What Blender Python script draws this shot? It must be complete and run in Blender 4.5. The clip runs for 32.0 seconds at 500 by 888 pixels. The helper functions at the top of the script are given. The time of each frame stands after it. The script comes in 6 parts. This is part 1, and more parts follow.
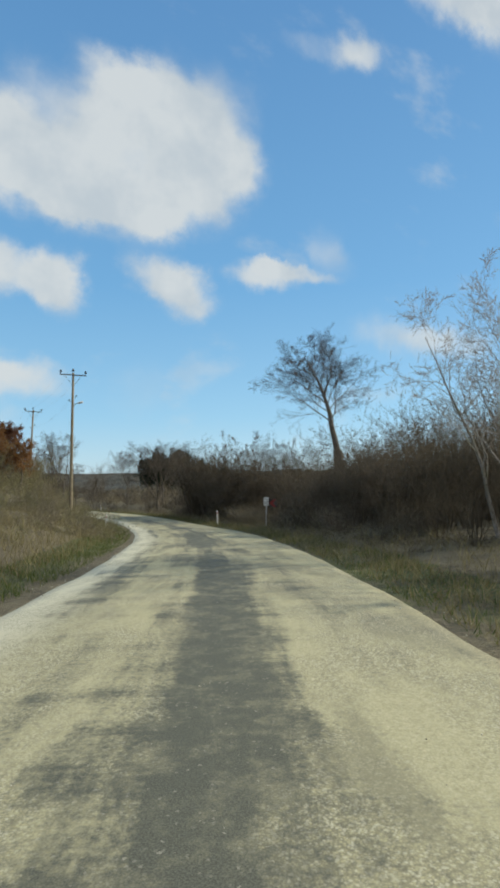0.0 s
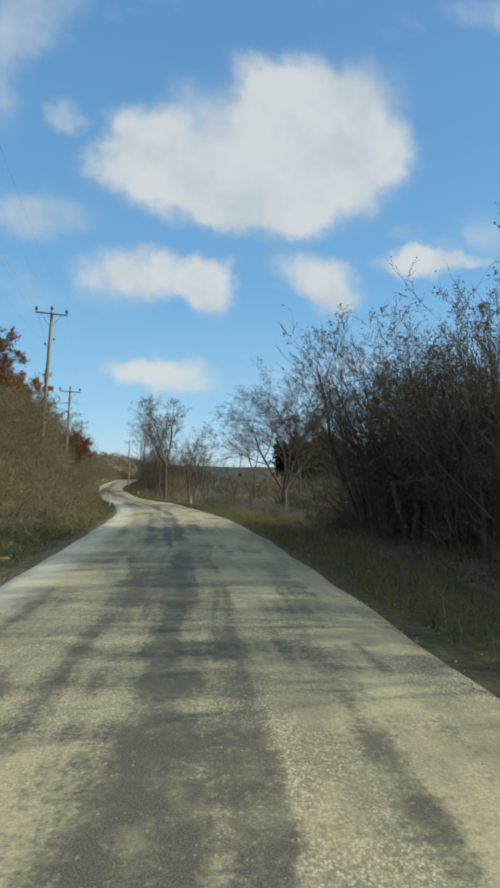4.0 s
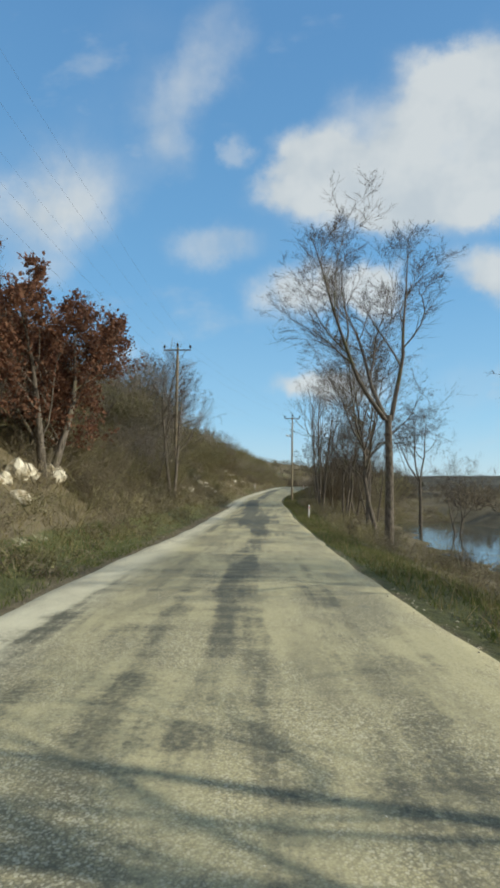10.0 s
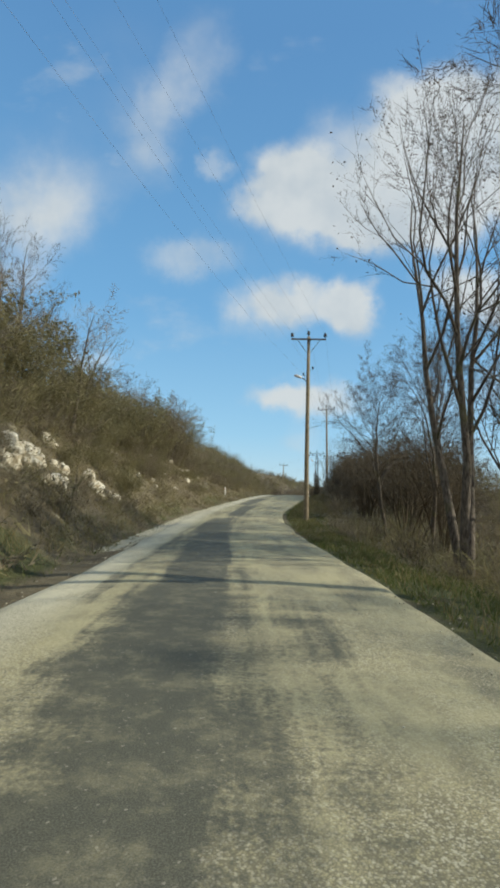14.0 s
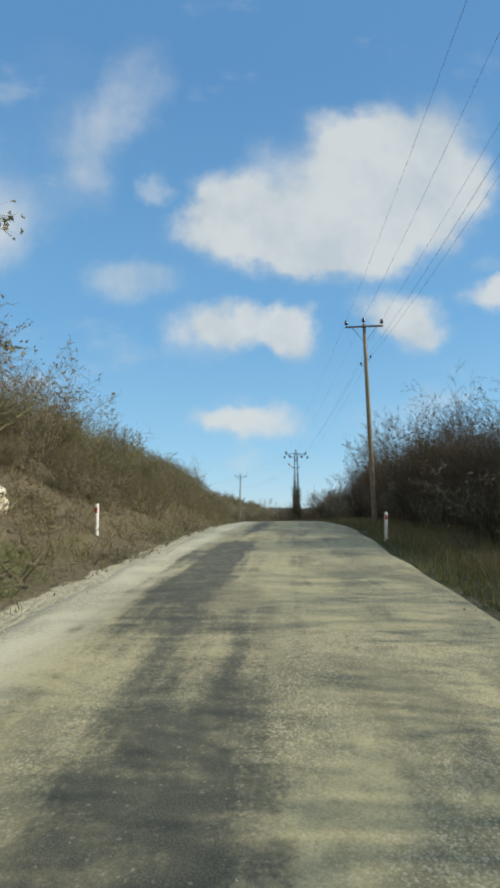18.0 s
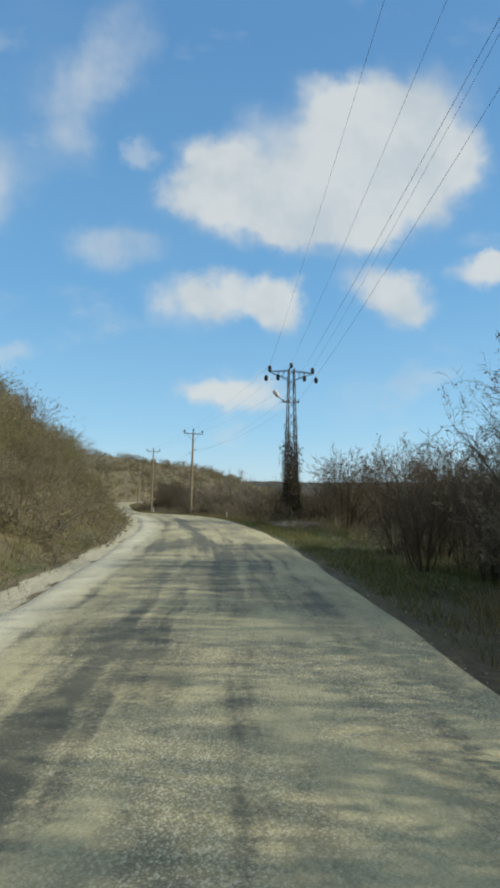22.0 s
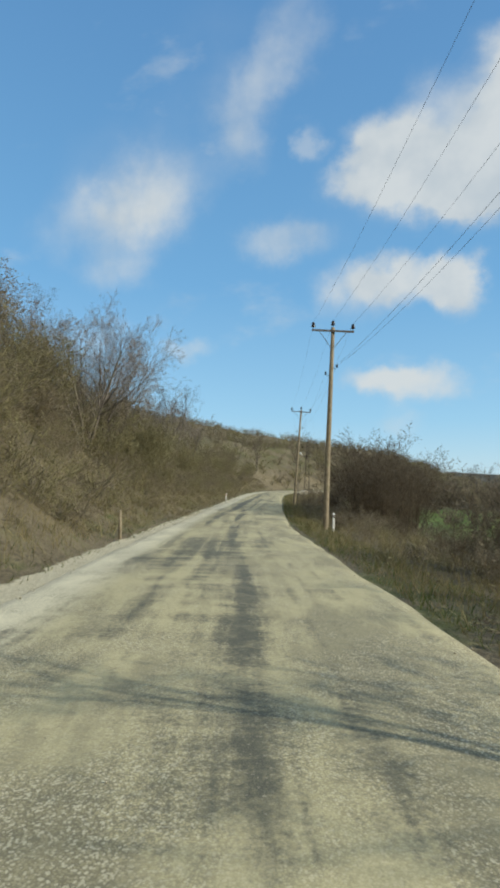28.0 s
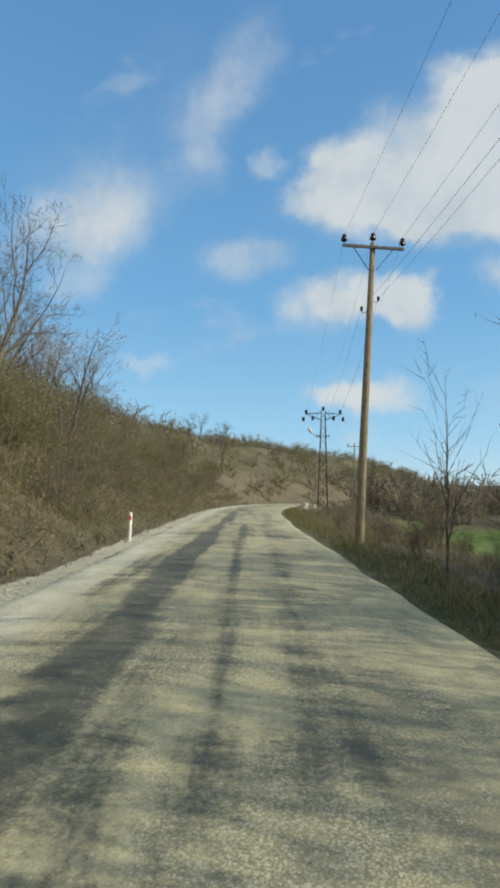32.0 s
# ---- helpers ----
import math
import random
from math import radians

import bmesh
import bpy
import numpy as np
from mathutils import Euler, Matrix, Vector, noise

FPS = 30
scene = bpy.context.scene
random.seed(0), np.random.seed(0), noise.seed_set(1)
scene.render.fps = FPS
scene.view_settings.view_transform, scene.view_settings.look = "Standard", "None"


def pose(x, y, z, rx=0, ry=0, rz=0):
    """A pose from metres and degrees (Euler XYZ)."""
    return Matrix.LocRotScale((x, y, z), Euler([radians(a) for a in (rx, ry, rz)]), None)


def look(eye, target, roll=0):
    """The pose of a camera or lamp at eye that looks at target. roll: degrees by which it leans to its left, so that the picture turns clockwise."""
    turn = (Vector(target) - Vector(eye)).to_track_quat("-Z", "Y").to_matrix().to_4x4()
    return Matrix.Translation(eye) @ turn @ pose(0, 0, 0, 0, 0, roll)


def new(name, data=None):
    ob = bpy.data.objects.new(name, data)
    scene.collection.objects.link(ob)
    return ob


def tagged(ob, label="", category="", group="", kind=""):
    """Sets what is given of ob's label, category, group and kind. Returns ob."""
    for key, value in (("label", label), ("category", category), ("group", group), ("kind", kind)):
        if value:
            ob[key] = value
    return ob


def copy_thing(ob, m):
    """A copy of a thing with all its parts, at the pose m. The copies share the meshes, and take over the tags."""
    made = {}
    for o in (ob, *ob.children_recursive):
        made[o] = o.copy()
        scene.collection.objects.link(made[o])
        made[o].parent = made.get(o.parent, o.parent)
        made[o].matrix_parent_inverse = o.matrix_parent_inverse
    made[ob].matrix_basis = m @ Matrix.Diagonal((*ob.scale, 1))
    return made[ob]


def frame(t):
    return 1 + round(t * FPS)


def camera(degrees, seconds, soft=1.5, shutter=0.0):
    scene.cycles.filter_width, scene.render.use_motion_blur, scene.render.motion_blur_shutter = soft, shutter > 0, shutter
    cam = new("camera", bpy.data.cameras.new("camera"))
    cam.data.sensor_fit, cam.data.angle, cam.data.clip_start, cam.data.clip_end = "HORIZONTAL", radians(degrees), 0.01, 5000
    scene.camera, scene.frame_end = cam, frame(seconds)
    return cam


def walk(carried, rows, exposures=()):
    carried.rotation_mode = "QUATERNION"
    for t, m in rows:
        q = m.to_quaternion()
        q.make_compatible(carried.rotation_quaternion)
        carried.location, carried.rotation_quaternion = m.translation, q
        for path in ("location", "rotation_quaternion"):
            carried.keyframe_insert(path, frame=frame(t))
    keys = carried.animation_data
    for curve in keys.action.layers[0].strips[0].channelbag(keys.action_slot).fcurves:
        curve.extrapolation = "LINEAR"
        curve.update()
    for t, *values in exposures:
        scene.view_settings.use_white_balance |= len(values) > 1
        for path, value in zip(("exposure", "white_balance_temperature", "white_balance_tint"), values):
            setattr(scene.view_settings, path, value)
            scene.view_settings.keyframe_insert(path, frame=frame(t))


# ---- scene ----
cam = camera(50.0, 32.0, soft=3.3)
PATH = [
    (0, (9.019, -2.989, 6.436), (8.953, -0.995, 6.565), -0.7),
    (0.5, (8.89, 1.247, 6.261), (8.771, 3.239, 6.385), -0.4),
    (1, (8.489, 5.523, 6.086), (8.315, 7.512, 6.204), -0.2),
    (1.5, (8.021, 9.746, 5.886), (7.783, 11.729, 5.992), -0.0),
    (2, (7.43, 13.982, 5.688), (7.124, 15.956, 5.789), -0.2),
    (2.5, (6.662, 18.326, 5.467), (6.294, 20.29, 5.565), 0.1),
    (3, (5.674, 22.589, 5.17), (5.243, 24.539, 5.277), 1.0),
    (3.5, (4.667, 26.794, 4.868), (4.155, 28.724, 4.977), 1.2),
    (4, (3.297, 31.137, 4.745), (2.705, 33.044, 4.859), 0.9),
    (4.5, (1.767, 35.278, 4.522), (1.083, 37.153, 4.648), 0.4),
    (6.5, (-5.796, 51.008, 4.171), (-6.744, 52.763, 4.313), 0.5),
    (7, (-7.754, 54.781, 4.003), (-8.737, 56.517, 4.148), 0.5),
    (7.5, (-9.859, 58.572, 3.848), (-10.863, 60.297, 3.986), 0.9),
    (8, (-12.155, 62.491, 3.695), (-13.159, 64.215, 3.835), 1.3),
    (8.5, (-14.432, 66.306, 3.6), (-15.473, 68.007, 3.747), 0.8),
    (9, (-16.887, 70.045, 3.52), (-17.979, 71.714, 3.666), 0.5),
    (9.5, (-19.387, 73.692, 3.392), (-20.52, 75.334, 3.539), 0.5),
    (10, (-21.973, 77.263, 3.308), (-23.13, 78.888, 3.454), 0.5),
    (10.5, (-24.632, 80.938, 3.194), (-25.784, 82.566, 3.337), 1.5),
    (11, (-27.138, 84.556, 2.948), (-28.28, 86.191, 3.103), 2.1),
    (11.5, (-29.727, 88.242, 2.894), (-30.859, 89.883, 3.052), 1.1),
    (12, (-32.382, 92.06, 2.767), (-33.498, 93.712, 2.927), 1.0),
    (12.5, (-35.132, 96.052, 2.566), (-36.234, 97.711, 2.743), 1.2),
    (13, (-37.58, 99.728, 2.543), (-38.669, 101.396, 2.72), 1.3),
    (13.5, (-39.981, 103.319, 2.534), (-41.06, 104.994, 2.712), 1.2),
    (14, (-42.356, 106.944, 2.571), (-43.43, 108.62, 2.761), 1.4),
    (14.5, (-44.641, 110.566, 2.586), (-45.735, 112.227, 2.798), 1.1),
    (16.5, (-54.623, 125.151, 2.432), (-55.757, 126.783, 2.658), 0.6),
    (17, (-57.104, 128.93, 2.58), (-58.171, 130.603, 2.832), -1.0),
    (17.5, (-59.419, 132.841, 2.759), (-60.385, 134.569, 3.047), -0.7),
    (18, (-61.445, 136.906, 2.898), (-62.332, 138.678, 3.171), -0.2),
    (18.5, (-63.324, 141.13, 3.036), (-64.146, 142.93, 3.33), -0.0),
    (19, (-65.103, 145.405, 3.317), (-65.88, 147.225, 3.603), -0.4),
    (19.5, (-66.768, 149.663, 3.524), (-67.501, 151.502, 3.808), -1.5),
    (20, (-68.305, 153.731, 3.829), (-69.018, 155.58, 4.097), -1.6),
    (20.5, (-69.975, 157.75, 3.912), (-70.701, 159.598, 4.159), -0.5),
    (21, (-71.634, 161.755, 3.992), (-72.374, 163.599, 4.218), -1.6),
    (21.5, (-73.33, 165.89, 3.978), (-74.116, 167.716, 4.197), 0.4),
    (22, (-75.243, 169.978, 4.024), (-76.082, 171.786, 4.198), 0.5),
    (22.5, (-77.337, 174.094, 3.827), (-78.215, 175.882, 4.002), 2.8),
    (23, (-79.555, 178.265, 3.773), (-80.478, 180.033, 3.921), 3.1),
    (23.5, (-81.884, 182.485, 3.697), (-82.863, 184.221, 3.858), 2.8),
    (24, (-84.21, 186.592, 3.693), (-85.256, 188.288, 3.866), 3.1),
    (24.5, (-86.798, 190.512, 3.692), (-87.92, 192.16, 3.858), 3.4),
    (25, (-89.502, 194.383, 3.681), (-90.693, 195.983, 3.83), 3.2),
    (25.5, (-92.274, 197.98, 3.59), (-93.519, 199.539, 3.724), 2.8),
    (26, (-95.055, 201.378, 3.482), (-96.344, 202.901, 3.619), 2.6),
    (26.5, (-97.9, 204.677, 3.404), (-99.216, 206.177, 3.54), 1.2),
    (28.5, (-110.675, 218.515, 2.697), (-112.053, 219.959, 2.817), 2.8),
    (29, (-113.863, 221.837, 2.522), (-115.259, 223.263, 2.644), 3.6),
    (29.5, (-117.012, 225.169, 2.397), (-118.404, 226.6, 2.528), 3.7),
    (30, (-120.145, 228.491, 2.269), (-121.515, 229.942, 2.406), 4.1),
    (30.5, (-123.283, 231.807, 2.111), (-124.626, 233.281, 2.267), 2.2),
    (31, (-126.31, 235.129, 1.991), (-127.63, 236.625, 2.141), 2.4),
    (31.5, (-129.319, 238.563, 1.91), (-130.614, 240.078, 2.066), 1.9),
    (32, (-132.261, 242.106, 1.863), (-133.506, 243.66, 2.043), 1.1),
]
walk(cam, [(t, look(eye, target, roll)) for t, eye, target, roll in PATH])

from functools import lru_cache

# ---- world, sun, sky ----
SUN_AZ, SUN_EL = 66.0, 26.5          # clockwise from +y, and above the horizon
to_sun = Vector((math.sin(radians(SUN_AZ)) * math.cos(radians(SUN_EL)), math.cos(radians(SUN_AZ)) * math.cos(radians(SUN_EL)), math.sin(radians(SUN_EL))))
sun = new("sun", bpy.data.lights.new("sun", "SUN"))
sun.data.energy, sun.data.angle, sun.data.color = 4.6, radians(0.6), (0.97, 0.92, 0.75)
sun.rotation_euler = to_sun.to_track_quat("Z", "Y").to_euler()

# clouds as soft ellipses on a plane ahead: across, up, half width, half height, thickness
HEAP_CLOUD = [
    (-0.004, 0.31, 0.098, 0.074, 1), (0.073, 0.276, 0.164, 0.074, 1), (0.203, 0.271, 0.176, 0.099, 1), (0.29, 0.37, 0.173, 0.115, 1),
    (0.222, 0.423, 0.116, 0.07, 0.75), (0.403, 0.349, 0.091, 0.07, 0.75), (0.179, 0.46, 0.09, 0.042, 0.35), (0.062, 0.395, 0.078, 0.065, 0.28),
    (0.202, 0.235, 0.141, 0.036, 0.7), (-0.079, 0.28, 0.066, 0.042, 0.4), (0.14, 0.33, 0.2, 0.1, 0.55), (0.32, 0.3, 0.15, 0.09, 0.5),
    (0.34, 0.45, 0.13, 0.09, 0.5),
]
SMALL_CLOUDS = [
    (0.285, 0.139, 0.093, 0.038, 1), (0.329, 0.104, 0.077, 0.042, 0.85), (0.485, 0.163, 0.09, 0.034, 0.9), (0.563, 0.184, 0.1, 0.021, 0.8),
    (0.653, 0.633, 0.078, 0.044, 0.8), (0.572, 0.604, 0.098, 0.035, 0.35), (0.627, 0.264, 0.058, 0.063, 0.25), (0.017, 0.112, 0.136, 0.041, 0.8),
    (0.106, 0.1, 0.057, 0.059, 1), (-0.054, 0.093, 0.091, 0.058, 0.5), (0.047, -0.069, 0.102, 0.04, 0.85), (-0.032, -0.056, 0.087, 0.027, 0.6),
    (0.009, -0.135, 0.063, 0.032, 0.4), (0.272, -0.087, 0.086, 0.074, 0.25), (1.001, 0.815, 0.15, 0.083, 0.9), (0.858, 0.801, 0.18, 0.055, 0.7),
    (0.951, 0.089, 0.249, 0.058, 0.75), (0.653, 0.224, 0.087, 0.058, 0.25),
]
THIN_VEILS = [
    (-0.156, 0.547, 0.068, 0.071, 0.34), (-0.198, 0.472, 0.077, 0.053, 0.41), (-0.257, 0.374, 0.069, 0.088, 0.25), (-0.192, 0.186, 0.101, 0.036, 0.22),
    (-0.439, 0.285, 0.139, 0.101, 0.5), (-0.565, 0.244, 0.176, 0.098, 0.4), (-0.523, 0.157, 0.102, 0.046, 0.35), (-0.278, 0.401, 0.076, 0.095, 0.25),
    (-0.136, 0.353, 0.031, 0.038, 0.45), (-0.384, 0.011, 0.087, 0.028, 0.5), (-0.205, 0.187, 0.093, 0.044, 0.25), (-0.3, 0.5, 0.16, 0.16, 0.16),
    (-0.5, 0.33, 0.2, 0.14, 0.22), (-0.1, 0.2, 0.2, 0.1, 0.12),
]


class Nodes:
    """Short hand for building a node tree."""

    def __init__(self, tree):
        self.tree, self.nodes, self.links = tree, tree.nodes, tree.links
        tree.nodes.clear()

    def add(self, kind, inputs=(), **props):
        n = self.nodes.new(kind)
        for k, v in props.items():
            setattr(n, k, v)
        for k, v in dict(inputs).items():
            self.put(n.inputs[k], v)
        return n

    def put(self, socket, v):
        if isinstance(v, bpy.types.NodeSocket):
            self.links.new(v, socket)
        else:
            socket.default_value = v

    def math(self, op, a, b=0.0, clamp=False):
        n = self.add("ShaderNodeMath", {0: a, 1: b}, operation=op, use_clamp=clamp)
        return n.outputs[0]

    def vec(self, op, a, b=None, c=None):
        n = self.add("ShaderNodeVectorMath", {0: a}, operation=op)
        if b is not None:
            self.put(n.inputs[1], b)
        if c is not None:
            self.put(n.inputs[2], c)
        return n.outputs["Value"] if op in ("DOT_PRODUCT", "LENGTH") else n.outputs[0]

    def noise(self, vector, scale, detail=4.0, rough=0.55, out="Fac"):
        n = self.add("ShaderNodeTexNoise", {"Scale": scale, "Detail": detail, "Roughness": rough})
        if vector is not None:
            self.put(n.inputs["Vector"], vector)
        return n.outputs[out]

    def ramp(self, fac, stops):
        n = self.add("ShaderNodeValToRGB", {0: fac})
        e = n.color_ramp.elements
        while len(e) < len(stops):
            e.new(0.5)
        for el, (p, c) in zip(e, stops):
            el.position, el.color = p, (*c, 1) if len(c) == 3 else c
        return n.outputs[0]

    def mix(self, fac, a, b, blend="MIX"):
        n = self.add("ShaderNodeMix", data_type="RGBA", blend_type=blend)
        self.put(n.inputs[0], fac)
        self.put(n.inputs[6], a if isinstance(a, bpy.types.NodeSocket) else (*a, 1))
        self.put(n.inputs[7], b if isinstance(b, bpy.types.NodeSocket) else (*b, 1))
        return n.outputs[2]

    def range(self, v, a, b, c=0.0, d=1.0, smooth=True):
        n = self.add("ShaderNodeMapRange", {0: v, 1: a, 2: b, 3: c, 4: d})
        n.interpolation_type = "SMOOTHSTEP" if smooth else "LINEAR"
        return n.outputs[0]


def make_sky():
    world = bpy.data.worlds.new("sky")
    scene.world, world.use_nodes = world, True
    g = Nodes(world.node_tree)
    way = g.add("ShaderNodeTexCoord").outputs["Generated"]
    air = g.add("ShaderNodeTexSky", sky_type="NISHITA", sun_disc=False, sun_elevation=radians(SUN_EL), sun_rotation=radians(SUN_AZ), altitude=100.0, air_density=1.0, dust_density=0.2, ozone_density=1.5).outputs[0]
    yaw, pitch = radians(28), radians(14)
    ahead = Vector((-math.sin(yaw) * math.cos(pitch), math.cos(yaw) * math.cos(pitch), math.sin(pitch)))
    right = Vector((math.cos(yaw), math.sin(yaw), 0))
    up = right.cross(ahead)
    depth = g.vec("DOT_PRODUCT", way, ahead)
    safe = g.math("MAXIMUM", depth, 0.05)
    flat = g.add("ShaderNodeCombineXYZ", {0: g.math("DIVIDE", g.vec("DOT_PRODUCT", way, right), safe), 1: g.math("DIVIDE", g.vec("DOT_PRODUCT", way, up), safe)}).outputs[0]
    warp = g.vec("MULTIPLY_ADD", g.vec("SUBTRACT", g.noise(flat, 7.0, 2.0, 0.5, "Color"), (0.5, 0.5, 0.5)), (0.1, 0.07, 0.0), flat)
    warp = g.vec("MULTIPLY_ADD", g.vec("SUBTRACT", g.noise(flat, 24.0, 5.0, 0.6, "Color"), (0.5, 0.5, 0.5)), (0.06, 0.045, 0.0), warp)
    total = None
    for x, y, a, b, w in HEAP_CLOUD + SMALL_CLOUDS + THIN_VEILS:
        far = g.vec("LENGTH", g.vec("MULTIPLY_ADD", warp, (1 / a, 1 / b, 0), (-x / a, -y / b, 0)))
        one = g.range(far, 1.3, 0.15, 0.0, w)
        total = one if total is None else g.math("ADD", total, one)
    front = g.range(depth, 0.1, 0.3)
    puffs = g.noise(flat, 11.0, 4.0, 0.5)
    thick = g.math("MULTIPLY", g.math("MULTIPLY", g.math("MINIMUM", total, 1.25), front), g.range(puffs, 0.25, 0.62, 0.72, 1.1))
    # unseen broken cloud added outside the view, which makes the fill light whiter
    rest = g.math("MULTIPLY", g.math("SUBTRACT", 1.0, front), g.range(g.noise(way, 2.6, 5.0, 0.6), 0.3, 0.5))
    wisps = g.math("MULTIPLY", g.range(g.noise(g.vec("MULTIPLY", flat, (1.0, 1.8, 1.0)), 4.0, 5.0, 0.55), 0.5, 0.72, 0.0, 0.42), front)
    cover = g.range(g.math("ADD", g.math("MAXIMUM", thick, wisps), rest), 0.04, 1.05)
    shade = g.range(g.noise(flat, 7.0, 4.0), 0.32, 0.62, 0.6, 1.05)
    white = g.mix(shade, (2.5, 3.1, 3.6), (4.5, 4.75, 4.75))
    rise = g.add("ShaderNodeSeparateXYZ", {0: way}).outputs[2]
    azure = g.ramp(g.range(rise, 0.0, 0.8, 0.0, 1.0, False), [(0.0, (0.325, 0.49, 0.6)), (0.14, (0.21, 0.425, 0.6)), (0.42, (0.118, 0.31, 0.53)), (0.85, (0.08, 0.22, 0.43))])
    clear = g.mix(0.8, air, g.vec("MULTIPLY", azure, (9.4, 9.4, 9.4)))
    sky = g.mix(g.math("MULTIPLY", cover, 0.9), clear, white)
    back = g.add("ShaderNodeBackground", {"Color": sky, "Strength": 0.15})
    g.links.new(back.outputs[0], g.add("ShaderNodeOutputWorld").inputs[0])


make_sky()
scene.view_settings.exposure = 0.0


# ---- materials ----
def material(name, build, rough=0.85, metal=0.0, bump=0.3, bump_scale=0.01, thin=0.0):
    """build(g, place) returns the colour and, if it likes, a height and a roughness."""
    m = bpy.data.materials.new(name)
    m.use_nodes = True
    g = Nodes(m.node_tree)
    place = g.add("ShaderNodeTexCoord").outputs["Object"]
    got = build(g, place)
    colour, height, roughness = (got + (None, None))[:3] if isinstance(got, tuple) else (got, None, None)
    p = g.add("ShaderNodeBsdfPrincipled", {"Metallic": metal})
    p.inputs["Specular IOR Level"].default_value = 0.3
    g.put(p.inputs["Base Color"], colour)
    g.put(p.inputs["Roughness"], rough if roughness is None else roughness)
    if height is not None:
        b = g.add("ShaderNodeBump", {"Strength": bump, "Distance": bump_scale, "Height": height})
        g.links.new(b.outputs[0], p.inputs["Normal"])
    out = p.outputs[0]
    if thin:
        # light let through thin leaves; on twigs it is added to soften their shade
        t = g.add("ShaderNodeBsdfTranslucent")
        g.put(t.inputs["Color"], colour)
        out = g.add("ShaderNodeMixShader", {0: thin, 1: out, 2: t.outputs[0]}).outputs[0]
    g.links.new(out, g.add("ShaderNodeOutputMaterial").inputs[0])
    return m


def blotched(a, b, scale, fine=40.0):
    def build(g, place):
        c = g.mix(g.range(g.noise(place, scale, 5.0), 0.35, 0.65), a, b)
        grain = g.noise(place, fine, 3.0)
        return g.mix(0.35, c, g.mix(grain, (0.0, 0.0, 0.0), (1.0, 1.0, 1.0)), "OVERLAY"), grain
    return build


def per_piece(a, b, c=None):
    """A colour of its own for every twig, blade or leaf, and a shift from thing to thing."""
    def build(g, place):
        isle = g.add("ShaderNodeNewGeometry").outputs["Random Per Island"]
        own = g.add("ShaderNodeObjectInfo").outputs["Random"]
        col = g.ramp(isle, [(0.0, a), (0.55, b), (1.0, c or b)])
        return g.mix(g.range(own, 0.0, 1.0, 0.0, 0.35), col, tuple(0.55 * v for v in a)), g.noise(place, 30.0)
    return build


def bark_build(a, b, moss=(0.12, 0.12, 0.05)):
    def build(g, place):
        st = g.vec("MULTIPLY", place, (1, 1, 0.25))
        n = g.noise(st, 22.0, 5.0)
        c = g.mix(g.range(n, 0.3, 0.7), a, b)
        return g.mix(g.range(g.noise(place, 1.2, 3.0), 0.52, 0.7, 0.0, 0.6), c, moss), n
    return build


M = {}
M["bark"] = material("bark", bark_build((0.06, 0.05, 0.04), (0.2, 0.17, 0.14)), 0.95, bump=0.6, bump_scale=0.02)
M["pale_bark"] = material("pale_bark", bark_build((0.16, 0.14, 0.12), (0.42, 0.38, 0.33)), 0.9, bump=0.5, bump_scale=0.02)
M["twig"] = material("twig", per_piece((0.08, 0.064, 0.05), (0.12, 0.096, 0.075), (0.18, 0.145, 0.112)), 0.9, thin=0.2)
M["pale_twig"] = material("pale_twig", per_piece((0.2, 0.17, 0.14), (0.3, 0.26, 0.22), (0.42, 0.37, 0.31)), 0.9, thin=0.42)
M["scrub"] = material("scrub", per_piece((0.18, 0.15, 0.102), (0.265, 0.222, 0.15), (0.36, 0.305, 0.21)), 0.95, thin=0.42)
M["olive_scrub"] = material("olive_scrub", per_piece((0.17, 0.154, 0.08), (0.26, 0.232, 0.122), (0.35, 0.31, 0.165)), 0.95, thin=0.42)
M["dark_scrub"] = material("dark_scrub", per_piece((0.1, 0.082, 0.06), (0.16, 0.13, 0.096), (0.24, 0.197, 0.145)), 0.95, thin=0.42)
M["brown_scrub"] = material("brown_scrub", per_piece((0.085, 0.068, 0.047), (0.135, 0.108, 0.074), (0.22, 0.178, 0.12)), 0.95, thin=0.4)
M["russet"] = material("russet", per_piece((0.115, 0.052, 0.034), (0.19, 0.088, 0.052), (0.26, 0.135, 0.08)), 0.85, thin=0.42)
M["orange_leaf"] = material("orange_leaf", per_piece((0.16, 0.07, 0.025), (0.3, 0.14, 0.05), (0.4, 0.22, 0.08)), 0.85, thin=0.42)
M["evergreen"] = material("evergreen", per_piece((0.012, 0.02, 0.014), (0.025, 0.038, 0.022), (0.045, 0.06, 0.03)), 0.8, thin=0.25)
M["ivy"] = material("ivy", per_piece((0.05, 0.042, 0.027), (0.095, 0.08, 0.048), (0.15, 0.125, 0.075)), 0.8, thin=0.25)
M["grass"] = material("grass", per_piece((0.068, 0.098, 0.026), (0.138, 0.17, 0.048), (0.28, 0.255, 0.1)), 0.9, thin=0.42)
M["dry_grass"] = material("dry_grass", per_piece((0.16, 0.132, 0.06), (0.24, 0.2, 0.095), (0.36, 0.3, 0.16)), 0.9, thin=0.42)


